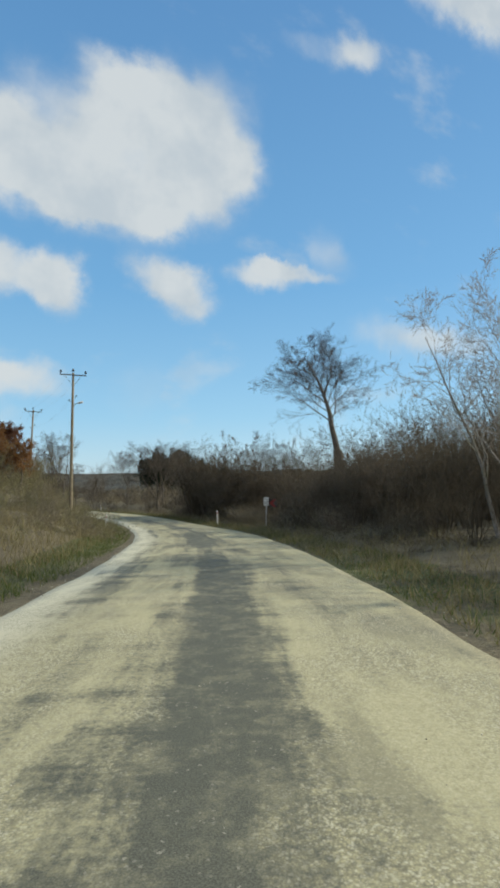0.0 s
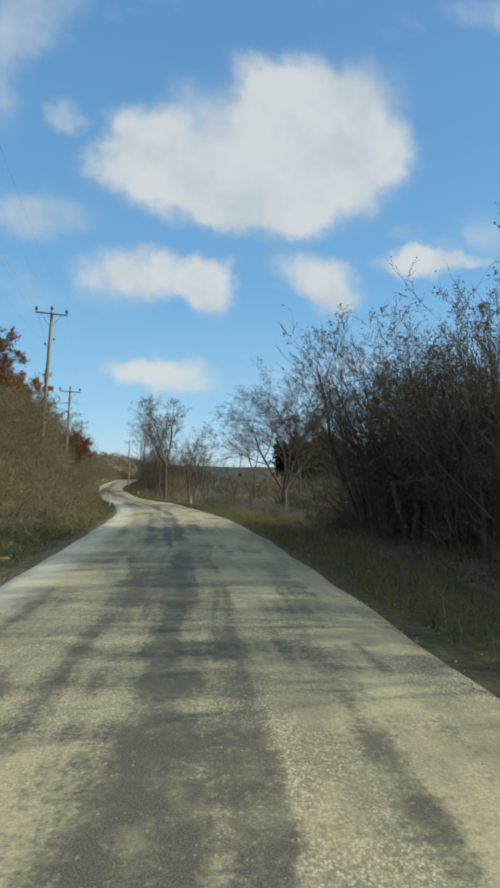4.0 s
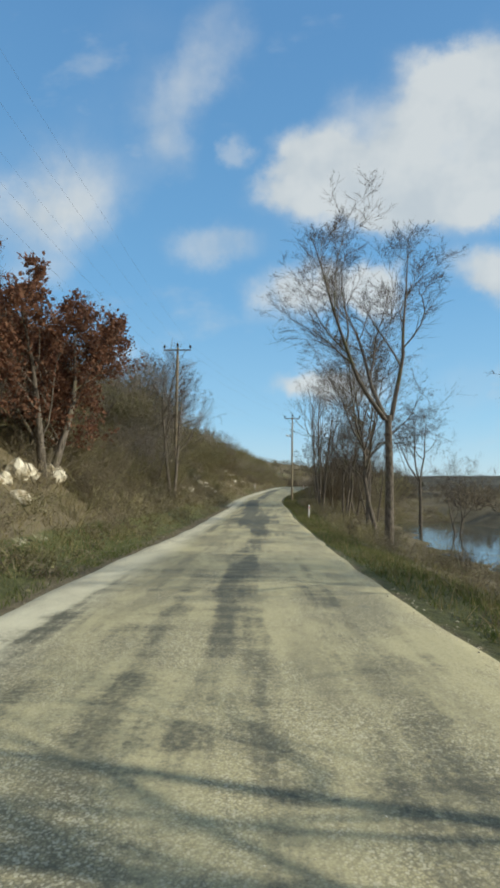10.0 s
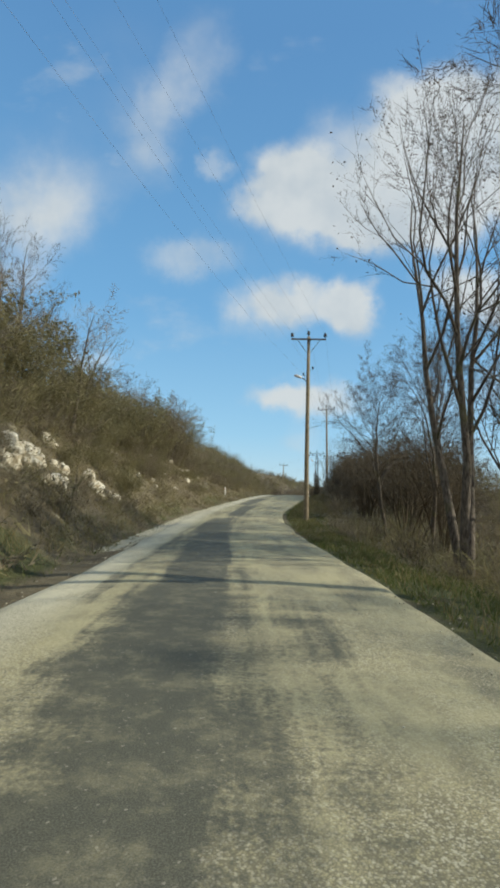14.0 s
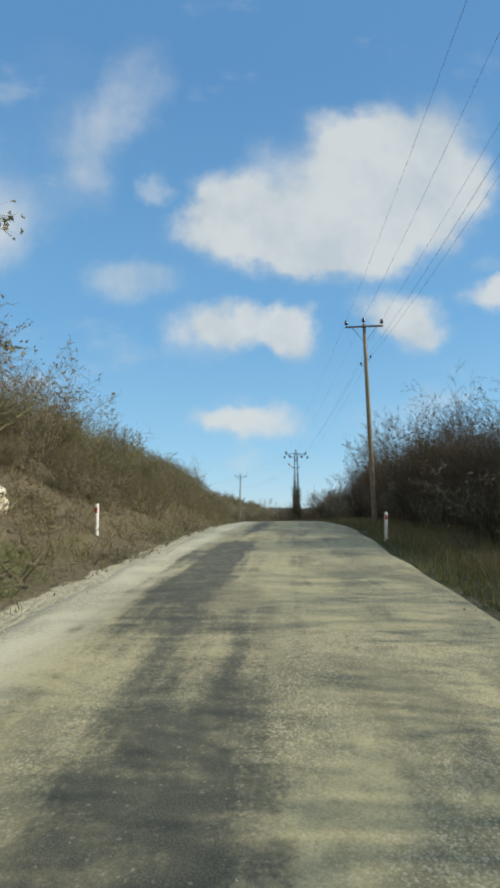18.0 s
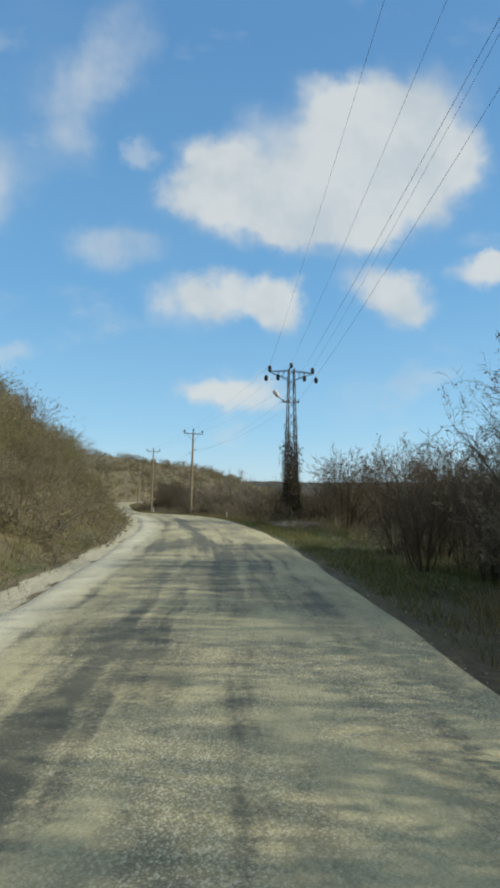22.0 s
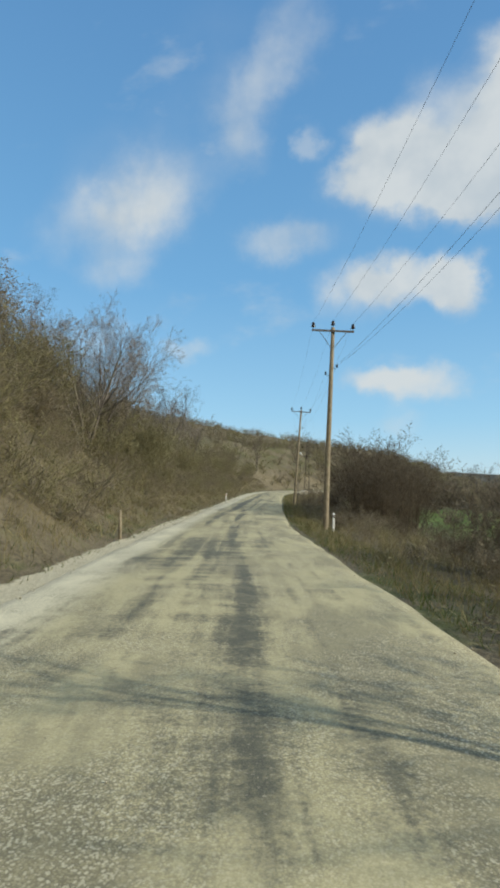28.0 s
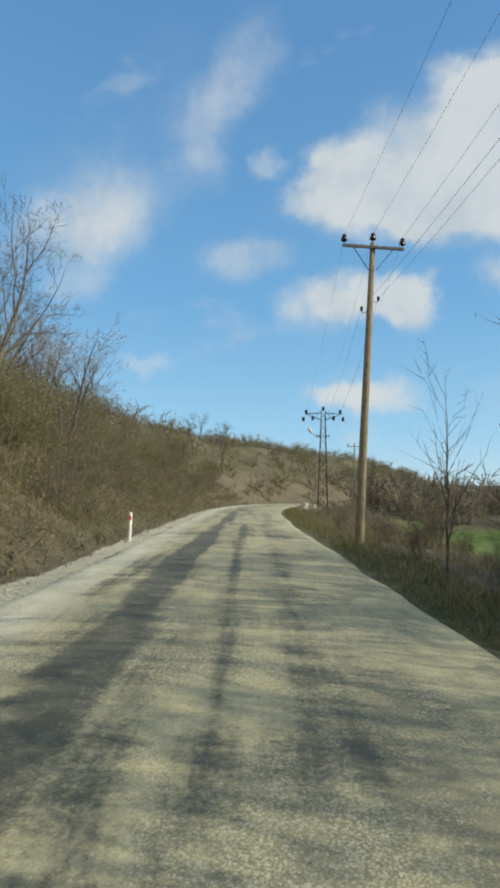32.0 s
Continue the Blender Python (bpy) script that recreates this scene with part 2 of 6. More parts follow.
def ground_build(g, place):
    green = g.add("ShaderNodeVertexColor", layer_name="cover").outputs[0]
    parts = g.add("ShaderNodeSeparateColor", {0: green})
    fine, mid, wide = g.noise(place, 9.0, 6.0, 0.65), g.noise(place, 1.1, 5.0), g.noise(place, 0.12, 4.0)
    earth = g.mix(g.range(mid, 0.3, 0.7), (0.085, 0.07, 0.045), (0.18, 0.148, 0.092))
    litter = g.mix(g.range(fine, 0.35, 0.7, 0.0, 0.7), earth, (0.24, 0.2, 0.12))
    turf = g.mix(g.range(fine, 0.3, 0.7), (0.045, 0.058, 0.02), (0.125, 0.13, 0.048))
    soft = g.math("ADD", parts.outputs[1], g.math("MULTIPLY", g.math("SUBTRACT", mid, 0.5), 0.9))
    c = g.mix(g.range(soft, 0.35, 0.65), litter, turf)
    c = g.mix(g.range(wide, 0.4, 0.65, 0.0, 0.35), c, (0.09, 0.07, 0.045))
    rock = g.math("ADD", parts.outputs[0], g.math("MULTIPLY", g.math("SUBTRACT", g.noise(place, 0.9, 6.0, 0.7), 0.5), 1.6))
    c = g.mix(g.range(rock, 0.55, 0.75), c, g.mix(fine, (0.38, 0.335, 0.22), (0.7, 0.645, 0.48)))
    field = g.mix(g.range(g.noise(place, 0.5, 4.0), 0.35, 0.65), (0.085, 0.14, 0.03), (0.15, 0.2, 0.055))
    c = g.mix(parts.outputs[2], c, field)
    return c, g.math("ADD", fine, mid)


M["ground"] = material("ground", ground_build, 1.0, bump=0.8, bump_scale=0.12)


def road_build(g, place):
    uv = g.add("ShaderNodeUVMap", uv_map="plan").outputs[0]          # metres across and along
    worn = g.add("ShaderNodeVertexColor", layer_name="worn").outputs[0]
    parts = g.add("ShaderNodeSeparateColor", {0: worn})
    bend = g.vec("MULTIPLY_ADD", g.noise(uv, 0.35, 3.0, 0.5, "Color"), (0.5, 0.0, 0.0), uv)
    streak = g.noise(g.vec("MULTIPLY", uv, (1.6, 0.22, 1)), 1.0, 6.0, 0.62)
    blot = g.noise(uv, 0.55, 5.0, 0.6)
    tracks = g.noise(g.vec("MULTIPLY", bend, (3.4, 0.06, 1)), 1.0, 3.0, 0.5)
    cross = g.noise(g.vec("MULTIPLY", uv, (0.5, 2.6, 1)), 1.0, 5.0, 0.6)
    chips = g.add("ShaderNodeTexVoronoi", {"Vector": uv, "Scale": 75.0, "Randomness": 1.0})
    coarse = g.noise(uv, 22.0, 5.0, 0.7)
    grit = g.noise(uv, 120.0, 2.0)
    edge = g.math("ADD", g.math("MULTIPLY", g.math("SUBTRACT", streak, 0.5), 1.5), g.math("MULTIPLY", g.math("SUBTRACT", blot, 0.5), 0.9))
    edge = g.math("ADD", edge, g.math("MULTIPLY", g.math("SUBTRACT", tracks, 0.5), 1.25))
    edge = g.math("ADD", edge, g.math("MULTIPLY", g.math("SUBTRACT", cross, 0.5), 1.0))
    across = g.add("ShaderNodeSeparateXYZ", {0: uv}).outputs[0]
    edge = g.math("SUBTRACT", edge, g.math("ADD", g.range(across, 1.4, 2.4, -0.14, 0.12), g.range(across, -1.5, -2.3, 0.0, 0.5)))
    edge = g.math("ADD", edge, g.math("MULTIPLY", g.math("SUBTRACT", coarse, 0.5), 0.95))
    bare = g.range(g.math("ADD", parts.outputs[0], edge), 0.14, 0.66)
    bare = g.math("MULTIPLY", bare, g.range(g.noise(uv, 3.2, 7.0, 0.75), 0.32, 0.55, 0.6, 1.0))
    chip_light = g.mix(g.math("ADD", g.math("MULTIPLY", chips.outputs["Color"], 0.45), g.range(coarse, 0.25, 0.75, 0.0, 0.6)), (0.33, 0.29, 0.16), (0.6, 0.535, 0.325))
    dust = g.mix(g.range(blot, 0.35, 0.7, 0.0, 0.6), chip_light, (0.48, 0.425, 0.245))
    # broad patches of a darker olive-brown
    dull_patch = g.noise(g.vec("MULTIPLY", bend, (0.9, 0.3, 1)), 1.0, 5.0, 0.65)
    dust = g.mix(g.range(g.math("ADD", dull_patch, g.math("MULTIPLY", g.math("SUBTRACT", coarse, 0.5), 0.35)), 0.46, 0.6, 0.0, 0.66), dust, (0.215, 0.195, 0.125))
    dust = g.mix(g.range(across, -1.3, -2.1, 0.0, 0.88), dust, g.mix(coarse, (0.58, 0.53, 0.37), (0.82, 0.765, 0.58)))
    # bare aggregate shows in patches: dark pits between stones, and pale stones
    pebbles = g.add("ShaderNodeTexVoronoi", {"Vector": uv, "Scale": 88.0, "Randomness": 1.0})
    rough_patch = g.range(g.noise(g.vec("MULTIPLY", uv, (1.0, 0.6, 1)), 0.9, 5.0, 0.65), 0.4, 0.6, 0.25, 1.0)
    pits = g.math("MULTIPLY", g.range(pebbles.outputs["Distance"], 0.36, 0.62, 0.0, 0.5), rough_patch)
    dust = g.mix(pits, dust, (0.1, 0.09, 0.062))
    specks = pebbles.outputs["Color"]
    dust = g.mix(g.math("MULTIPLY", g.range(specks, 0.64, 0.8, 0.0, 0.55), rough_patch), dust, (0.17, 0.155, 0.11))
    dust = g.mix(g.math("MULTIPLY", g.range(specks, 0.36, 0.22, 0.0, 0.5), rough_patch), dust, (0.7, 0.64, 0.47))
    tar = g.mix(g.range(grit, 0.35, 0.7), (0.078, 0.076, 0.054), (0.152, 0.147, 0.108))
    tar = g.mix(g.range(chips.outputs["Color"], 0.86, 0.95, 0.0, 0.5), tar, (0.42, 0.38, 0.29))
    c = g.mix(bare, dust, tar)
    broken = g.math("ADD", parts.outputs[1], g.math("MULTIPLY", g.math("SUBTRACT", g.noise(uv, 6.0, 6.0, 0.75), 0.5), 3.0))
    c = g.mix(g.range(broken, 0.45, 0.72), c, g.mix(grit, (0.07, 0.058, 0.04), (0.17, 0.14, 0.095)))
    height = g.math("ADD", g.math("MULTIPLY", chips.outputs["Distance"], g.range(bare, 0.0, 1.0, -1.0, -0.3)), g.math("MULTIPLY", blot, 1.5))
    return c, height, g.range(bare, 0.0, 1.0, 0.95, 0.8)


M["road"] = material("road", road_build, 0.9, bump=0.12, bump_scale=0.006)
M["stone"] = material("stone", per_piece((0.34, 0.3, 0.21), (0.5, 0.45, 0.34), (0.66, 0.62, 0.5)), 0.95)
M["rock"] = material("rock", blotched((0.34, 0.28, 0.18), (0.74, 0.69, 0.56), 2.0, 14.0), 0.95, bump=0.8, bump_scale=0.05)
M["pole_wood"] = material("pole_wood", bark_build((0.16, 0.125, 0.08), (0.31, 0.26, 0.18), (0.2, 0.2, 0.1)), 0.85, bump=0.4, bump_scale=0.008)
M["steel"] = material("steel", blotched((0.09, 0.085, 0.08), (0.2, 0.18, 0.16), 8.0, 60.0), 0.55, 0.6)
M["rust"] = material("rust", blotched((0.045, 0.036, 0.03), (0.1, 0.07, 0.052), 6.0, 60.0), 0.8, 0.2)
M["porcelain"] = material("porcelain", blotched((0.015, 0.013, 0.013), (0.04, 0.03, 0.028), 12.0), 0.25)
M["lamp_grey"] = material("lamp_grey", blotched((0.5, 0.5, 0.5), (0.66, 0.66, 0.65), 9.0), 0.45)
M["lamp_glass"] = material("lamp_glass", blotched((0.6, 0.6, 0.55), (0.75, 0.75, 0.7), 9.0), 0.15)
M["wire"] = material("wire", blotched((0.1, 0.1, 0.1), (0.16, 0.16, 0.16), 4.0), 0.5, 0.5)
M["post_white"] = material("post_white", blotched((0.62, 0.61, 0.57), (0.8, 0.79, 0.76), 4.0, 30.0), 0.6)
M["reflector_red"] = material("reflector_red", blotched((0.5, 0.03, 0.02), (0.62, 0.06, 0.04), 9.0), 0.3)
M["sign_red"] = material("sign_red", blotched((0.22, 0.03, 0.03), (0.3, 0.05, 0.045), 5.0), 0.5)
M["sign_dark"] = material("sign_dark", blotched((0.05, 0.042, 0.04), (0.085, 0.07, 0.068), 5.0), 0.5)
M["sign_white"] = material("sign_white", blotched((0.66, 0.66, 0.64), (0.8, 0.8, 0.78), 5.0), 0.5)


def water_build(g, place):
    return g.mix(0.5, (0.05, 0.055, 0.045), (0.07, 0.07, 0.055)), g.noise(place, 3.0, 4.0), g.range(g.noise(place, 0.7), 0.3, 0.7, 0.03, 0.12)


M["water"] = material("water", water_build, 0.05, bump=0.06, bump_scale=0.02)
M["water"].node_tree.nodes["Principled BSDF"].inputs["Specular IOR Level"].default_value = 0.6

# ---- the plan: the road's middle line, and the lie of the land beside it ----
ROAD = [
    (10.9, -38.9, 5.86), (10.2, -27.0, 5.62), (9.4, -15.0, 5.38), (8.7, -3.0, 5.14), (7.7, 8.9, 4.62),
    (5.7, 20.7, 3.98), (2.4, 32.1, 3.38), (-2.3, 43.1, 3.04), (-7.7, 53.9, 2.73), (-13.6, 64.2, 2.36),
    (-20.2, 74.3, 2.08), (-27.2, 84.1, 1.73), (-34.0, 93.9, 1.39), (-40.7, 103.9, 1.26), (-47.3, 113.9, 1.24),
    (-54.1, 123.9, 1.21), (-60.2, 134.1, 1.49), (-65.2, 145.0, 1.99), (-69.7, 156.2, 2.53), (-74.4, 167.2, 2.66),
    (-79.8, 177.9, 2.49), (-85.8, 188.2, 2.39), (-92.7, 197.9, 2.27), (-100.6, 207.1, 1.95), (-108.6, 215.9, 1.52),
    (-116.9, 224.6, 1.11), (-125.1, 233.4, 0.77), (-132.5, 241.9, 0.56), (-140.1, 251.2, 0.51), (-147.7, 260.5, 0.51),
    (-155.0, 270.0, 0.56), (-161.5, 280.1, 0.61), (-166.4, 291.0, 0.61), (-169.6, 302.6, 0.51), (-170.9, 314.5, 0.31),
    (-170.6, 326.5, 0.11), (-169.0, 338.4, 0.11), (-167.5, 350.3, 0.11),
]


def spline(points, step=0.5):
    """A smooth line through the points, at even steps."""
    p = np.array(points, float)
    p = np.vstack([2 * p[0] - p[1], p, 2 * p[-1] - p[-2]])
    out = []
    for i in range(1, len(p) - 2):
        t = np.linspace(0, 1, 24, endpoint=False)[:, None]
        a, b, c, d = p[i - 1 : i + 3]
        out.append(0.5 * (2 * b + (c - a) * t + (2 * a - 5 * b + 4 * c - d) * t**2 + (3 * b - a - 3 * c + d) * t**3))
    line = np.vstack(out + [p[-2:-1]])
    s = np.r_[0, np.cumsum(np.hypot(*np.diff(line[:, :2], axis=0).T))]
    at = np.arange(0, s[-1], step)
    return at, np.stack([np.interp(at, s, line[:, k]) for k in range(3)], 1)


S, LINE = spline(ROAD)
S = S - 36.0                                    # 0 where the drive begins
TAN = np.gradient(LINE[:, :2], axis=0)
TAN /= np.linalg.norm(TAN, axis=1)[:, None]
HEAD = np.unwrap(np.arctan2(-TAN[:, 0], TAN[:, 1]))


def eased(a, k):
    return np.convolve(np.pad(a, k, mode="edge"), np.hanning(2 * k + 3)[1:-1] / np.hanning(2 * k + 3).sum(), "valid")


WIDE_HEAD = eased(HEAD, 90)


def on_line(s):
    i = np.interp(s, S, np.arange(len(S)))
    return np.stack([np.interp(i, np.arange(len(S)), LINE[:, k]) for k in range(3)], -1), np.interp(i, np.arange(len(S)), HEAD)


def spot(s, n):
    """The place on the map n metres to the right of the road's middle at s."""
    p, h = on_line(s)
    return p[..., 0] + np.cos(h) * n, p[..., 1] + np.sin(h) * n


def plan(x, y):
    """s and n for places on the map."""
    x, y = np.atleast_1d(np.asarray(x, float)), np.atleast_1d(np.asarray(y, float))
    out = np.empty((len(x), 2))
    for a in range(0, len(x), 4000):
        q = np.stack([x[a : a + 4000], y[a : a + 4000]], 1)
        d = ((q[:, None] - LINE[None, ::2, :2]) ** 2).sum(-1)
        i = d.argmin(1) * 2
        v = q - LINE[i, :2]
        t = TAN[i]
        out[a : a + 4000, 0] = S[i] + (v * t).sum(1).clip(-1.2, 1.2)
        out[a : a + 4000, 1] = v[:, 0] * t[:, 1] - v[:, 1] * t[:, 0]
    return out[:, 0], out[:, 1]


HALF = 2.62                                     # half the road's width
# along the road: height of the left bank at 7 m and of the hill at 24 m, fall on the right at 7 m and at 16 m
LIE = [(-40, 0.5, 1.5, 0.2, 0.6), (10, 0.7, 2.2, 0.3, 0.8), (30, 1.0, 4.0, 0.3, 0.8), (45, 1.3, 7.0, 0.1, 0.3), (60, 2.2, 9.5, -0.2, -0.5), (72, 3.0, 12.0, -0.5, -1.2), (92, 2.6, 13.0, -0.9, -2.3), (110, 3.0, 13.5, -1.0, -2.6),
       (125, 3.4, 13.5, -0.8, -2.6), (140, 3.4, 12.5, -0.5, -2.0), (152, 3.4, 12.0, -0.1, -0.5), (168, 2.7, 11.0, -0.1, -0.3), (182, 2.0, 8.0, -0.1, -0.3), (194, 1.9, 7.0, -0.2, -0.5), (206, 1.9, 6.5, -0.1, -0.8), (215, 2.3, 9.0, -0.1, -1.2), (240, 3.0, 15.0, -0.3, -2.2), (262, 3.0, 17.0, -0.4, -2.6),
       (285, 2.6, 13.0, -0.2, -2.4), (305, 2.3, 11.5, -0.4, -2.8), (330, 2.4, 12.0, -0.2, -2.0), (360, 2.2, 10.5, 0.0, -0.5), (430, 2.0, 9.0, 0.0, 0.0)]
LIE_S = np.array([r[0] for r in LIE], float)
BANK, HILL, DIP, LOW = (eased(np.interp(S, LIE_S, [r[k] for r in LIE]), 12) for k in range(1, 5))


def wave(x, y, scale, seed=0.0):
    """A cheap smooth noise, -1 to 1."""
    a = np.sin(x * scale + 1.3 * seed + 1.7 * np.sin(y * scale * 0.71 + seed)) + np.sin(y * scale * 1.13 + 2.1 * seed + 1.3 * np.sin(x * scale * 0.83 - seed))
    return a / 2


def land(x, y):
    """Height of the ground at places on the map."""
    x, y = np.atleast_1d(np.asarray(x, float)), np.atleast_1d(np.asarray(y, float))
    s, n = plan(x, y)
    zr = np.interp(s, S, LINE[:, 2])
    bank, hill, dip, low = (np.interp(s, S, a) for a in (BANK, HILL, DIP, LOW))
    m = -n
    out = np.zeros_like(n)
    up = np.where(m < 7, bank * ((m - 3.3) / 3.7).clip(0, 1) ** 1.15, np.where(m < 24, bank + (hill - bank) * ((m - 7) / 17).clip(0, 1) ** 0.9, hill + 3.5 * (1 - np.exp(-(m - 24).clip(0) / 30))))
    up = up - ((m - 70).clip(0) * 0.12)
    fall = np.where(n < 7, dip * ((n - 3.4) / 3.6).clip(0, 1), np.where(n < 16, dip + (low - dip) * ((n - 7) / 9).clip(0, 1), low))
    fall = fall + np.where(s < 175, (low * -0.8).clip(0) * ((n - 19) / 5).clip(0, 1), 0) + np.where(n > 30, -(n - 30).clip(0, 60) * 0.02, 0)
    out = np.where(n < 0, up, fall)
    off = ((np.abs(n) - 3.4) / 4).clip(0, 1)
    out = out + off * (0.16 * wave(x, y, 0.9, 1) + 0.25 * wave(x, y, 0.27, 2) * (n < 0) + 0.07 * wave(x, y, 2.3, 3))
    return zr - 0.05 - 0.04 * (np.abs(n) > HALF) + out


def land_at(x, y):
    return float(land(x, y)[0])


# ---- mesh helpers ----
class Bag:
    """Collects vertices and faces for one mesh."""

    def __init__(self):
        self.v, self.f, self.n = [], [], 0

    def put(self, verts, faces):
        self.v.append(np.asarray(verts, float))
        self.f.extend([tuple(i + self.n for i in f) for f in faces])
        self.n += len(verts)

    def tube(self, pts, radii, sides=5, cap=False):
        pts = [Vector(p) for p in pts]
        d = (pts[-1] - pts[0]).normalized()
        u = d.orthogonal().normalized()
        w = d.cross(u)
        ring = [(math.cos(2 * math.pi * k / sides), math.sin(2 * math.pi * k / sides)) for k in range(sides)]
        v = [p + (u * c + w * s_) * r for p, r in zip(pts, radii) for c, s_ in ring]
        f = [(i * sides + k, i * sides + (k + 1) % sides, (i + 1) * sides + (k + 1) % sides, (i + 1) * sides + k) for i in range(len(pts) - 1) for k in range(sides)]
        if cap:
            f += [tuple(range(sides))[::-1], tuple((len(pts) - 1) * sides + k for k in range(sides))]
        self.put(v, f)

    def box(self, lo, hi, m=None):
        v = [Vector((x, y, z)) for x in (lo[0], hi[0]) for y in (lo[1], hi[1]) for z in (lo[2], hi[2])]
        if m is not None:
            v = [m @ p for p in v]
        self.put(v, [(0, 1, 3, 2), (4, 6, 7, 5), (0, 4, 5, 1), (2, 3, 7, 6), (0, 2, 6, 4), (1, 5, 7, 3)])

    def bar(self, a, b, w):
        """A square bar from a to b."""
        self.tube([a, b], [w * 0.7, w * 0.7], 4, True)

    def lathe(self, rings, sides=10, at=(0, 0, 0)):
        """Rings of (radius, height), turned about an upright axis."""
        v = [(at[0] + r * math.cos(2 * math.pi * k / sides), at[1] + r * math.sin(2 * math.pi * k / sides), at[2] + z) for r, z in rings for k in range(sides)]
        f = [(i * sides + k, i * sides + (k + 1) % sides, (i + 1) * sides + (k + 1) % sides, (i + 1) * sides + k) for i in range(len(rings) - 1) for k in range(sides)]
        f += [tuple(range(sides))[::-1], tuple((len(rings) - 1) * sides + k for k in range(sides))]
        self.put(v, f)

    def mesh(self, name, mat, smooth=False):
        me = bpy.data.meshes.new(name)
        me.from_pydata(np.vstack(self.v).tolist(), [], self.f)
        me.materials.append(mat)
        if smooth:
            me.shade_smooth()
        me.update()
        return me


def part(name, bag, mat, parent, label="", smooth=False):
    ob = new(name, bag.mesh(name, mat, smooth) if isinstance(bag, Bag) else bag)
    ob.parent = parent
    if label:
        tagged(ob, label)
    return ob


def thing(name, label, category, group="", kind=""):
    return tagged(new(name), label, category, group, kind)


# ---- ground and road ----
def make_ground():
    cols = np.r_[-260, -200, -150, -115, -90, -72, -60, -50, -43, -37, -32, -28, -25, np.arange(-23, -9, 1.2), np.arange(-9, -2.4, 0.4), -2.0, 0.0, 2.0, np.arange(2.4, 9, 0.4), np.arange(9, 26, 1.3), 27, 31, 36, 43, 52, 64, 80, 105, 140, 190, 260, 360]
    rows = np.arange(S[0], S[-1], 0.75)
    p, _ = on_line(rows)
    h = np.interp(rows, S, WIDE_HEAD)
    x = p[:, None, 0] + np.cos(h)[:, None] * cols[None]
    y = p[:, None, 1] + np.sin(h)[:, None] * cols[None]
    x, y = x.ravel(), y.ravel()
    z = land(x, y)
    s, n = plan(x, y)
    me = bpy.data.meshes.new("ground")
    w, k = len(cols), len(rows)
    f = [(i * w + j, i * w + j + 1, (i + 1) * w + j + 1, (i + 1) * w + j) for i in range(k - 1) for j in range(w - 1)]
    me.from_pydata(np.stack([x, y, z], 1).tolist(), [], f)
    me.shade_smooth()
    me.materials.append(M["ground"])
    # red: bare rock in the cut, green: turf, blue: sown field
    green = np.where((n > 0) & (n < 4.6), 0.5, 0.0) + np.where((n < -3.2) & (n > -4.2), 0.42, 0.0) + np.where((n < -2.6) & (n > -4.4) & (s < 134), 0.35, 0.0) + np.where((n > 2.5) & (n < 7) & (s > 55) & (s < 142), 0.25, 0) + np.where((n > 3) & (n < 9) & (s > 203) & (s < 226), 0.6, 0) + np.where((n > 3) & (n < 12) & (s > 58) & (s < 82), 0.4, 0) + 0.12 * wave(x, y, 0.5, 5)
    rock = np.where((n < -4.0) & (n > -11), 1, 0) * np.interp(s, [70, 84, 100, 112, 118, 126, 134, 150, 156, 200, 215, 262, 290], [0.1, 0.5, 0.42, 0.25, 0.28, 0.4, 0.42, 0.38, 0.2, 0.2, 0.3, 0.35, 0.1])
    rock = np.maximum(rock, np.where((n < -2.2) & (n > -3.12) & (s > 136), 0.9, 0.0))
    green = green + np.where((n < -10) & (s > 285), 0.45, 0.0)
    field = ((n - np.interp(s, [285, 305], [20, 10.5])) / 3).clip(0, 1) * ((s - 270) / 25).clip(0, 1) * ((34 - n) / 5).clip(0, 1) * ((342 - s) / 6).clip(0, 1) * np.where(s < 300, 0.6, 1.0)
    col = me.color_attributes.new("cover", "FLOAT_COLOR", "POINT")
    col.data.foreach_set("color", np.stack([rock, green, field, np.ones_like(n)], 1).ravel())
    me.update()
    tagged(new("ground", me), "rough roadside ground with dry grass, earth and scrub litter", "ground", kind="structure")
    far = Bag()
    far.put([(-3500, -3500, -6.5), (3500, -3500, -6.5), (3500, 3500, -6.5), (-3500, 3500, -6.5)], [(0, 1, 2, 3)])
    me = far.mesh("ground", M["ground"])
    me.color_attributes.new("cover", "FLOAT_COLOR", "POINT")
    tagged(new("ground", me), "flat distant land beyond the valley", "ground", kind="structure")


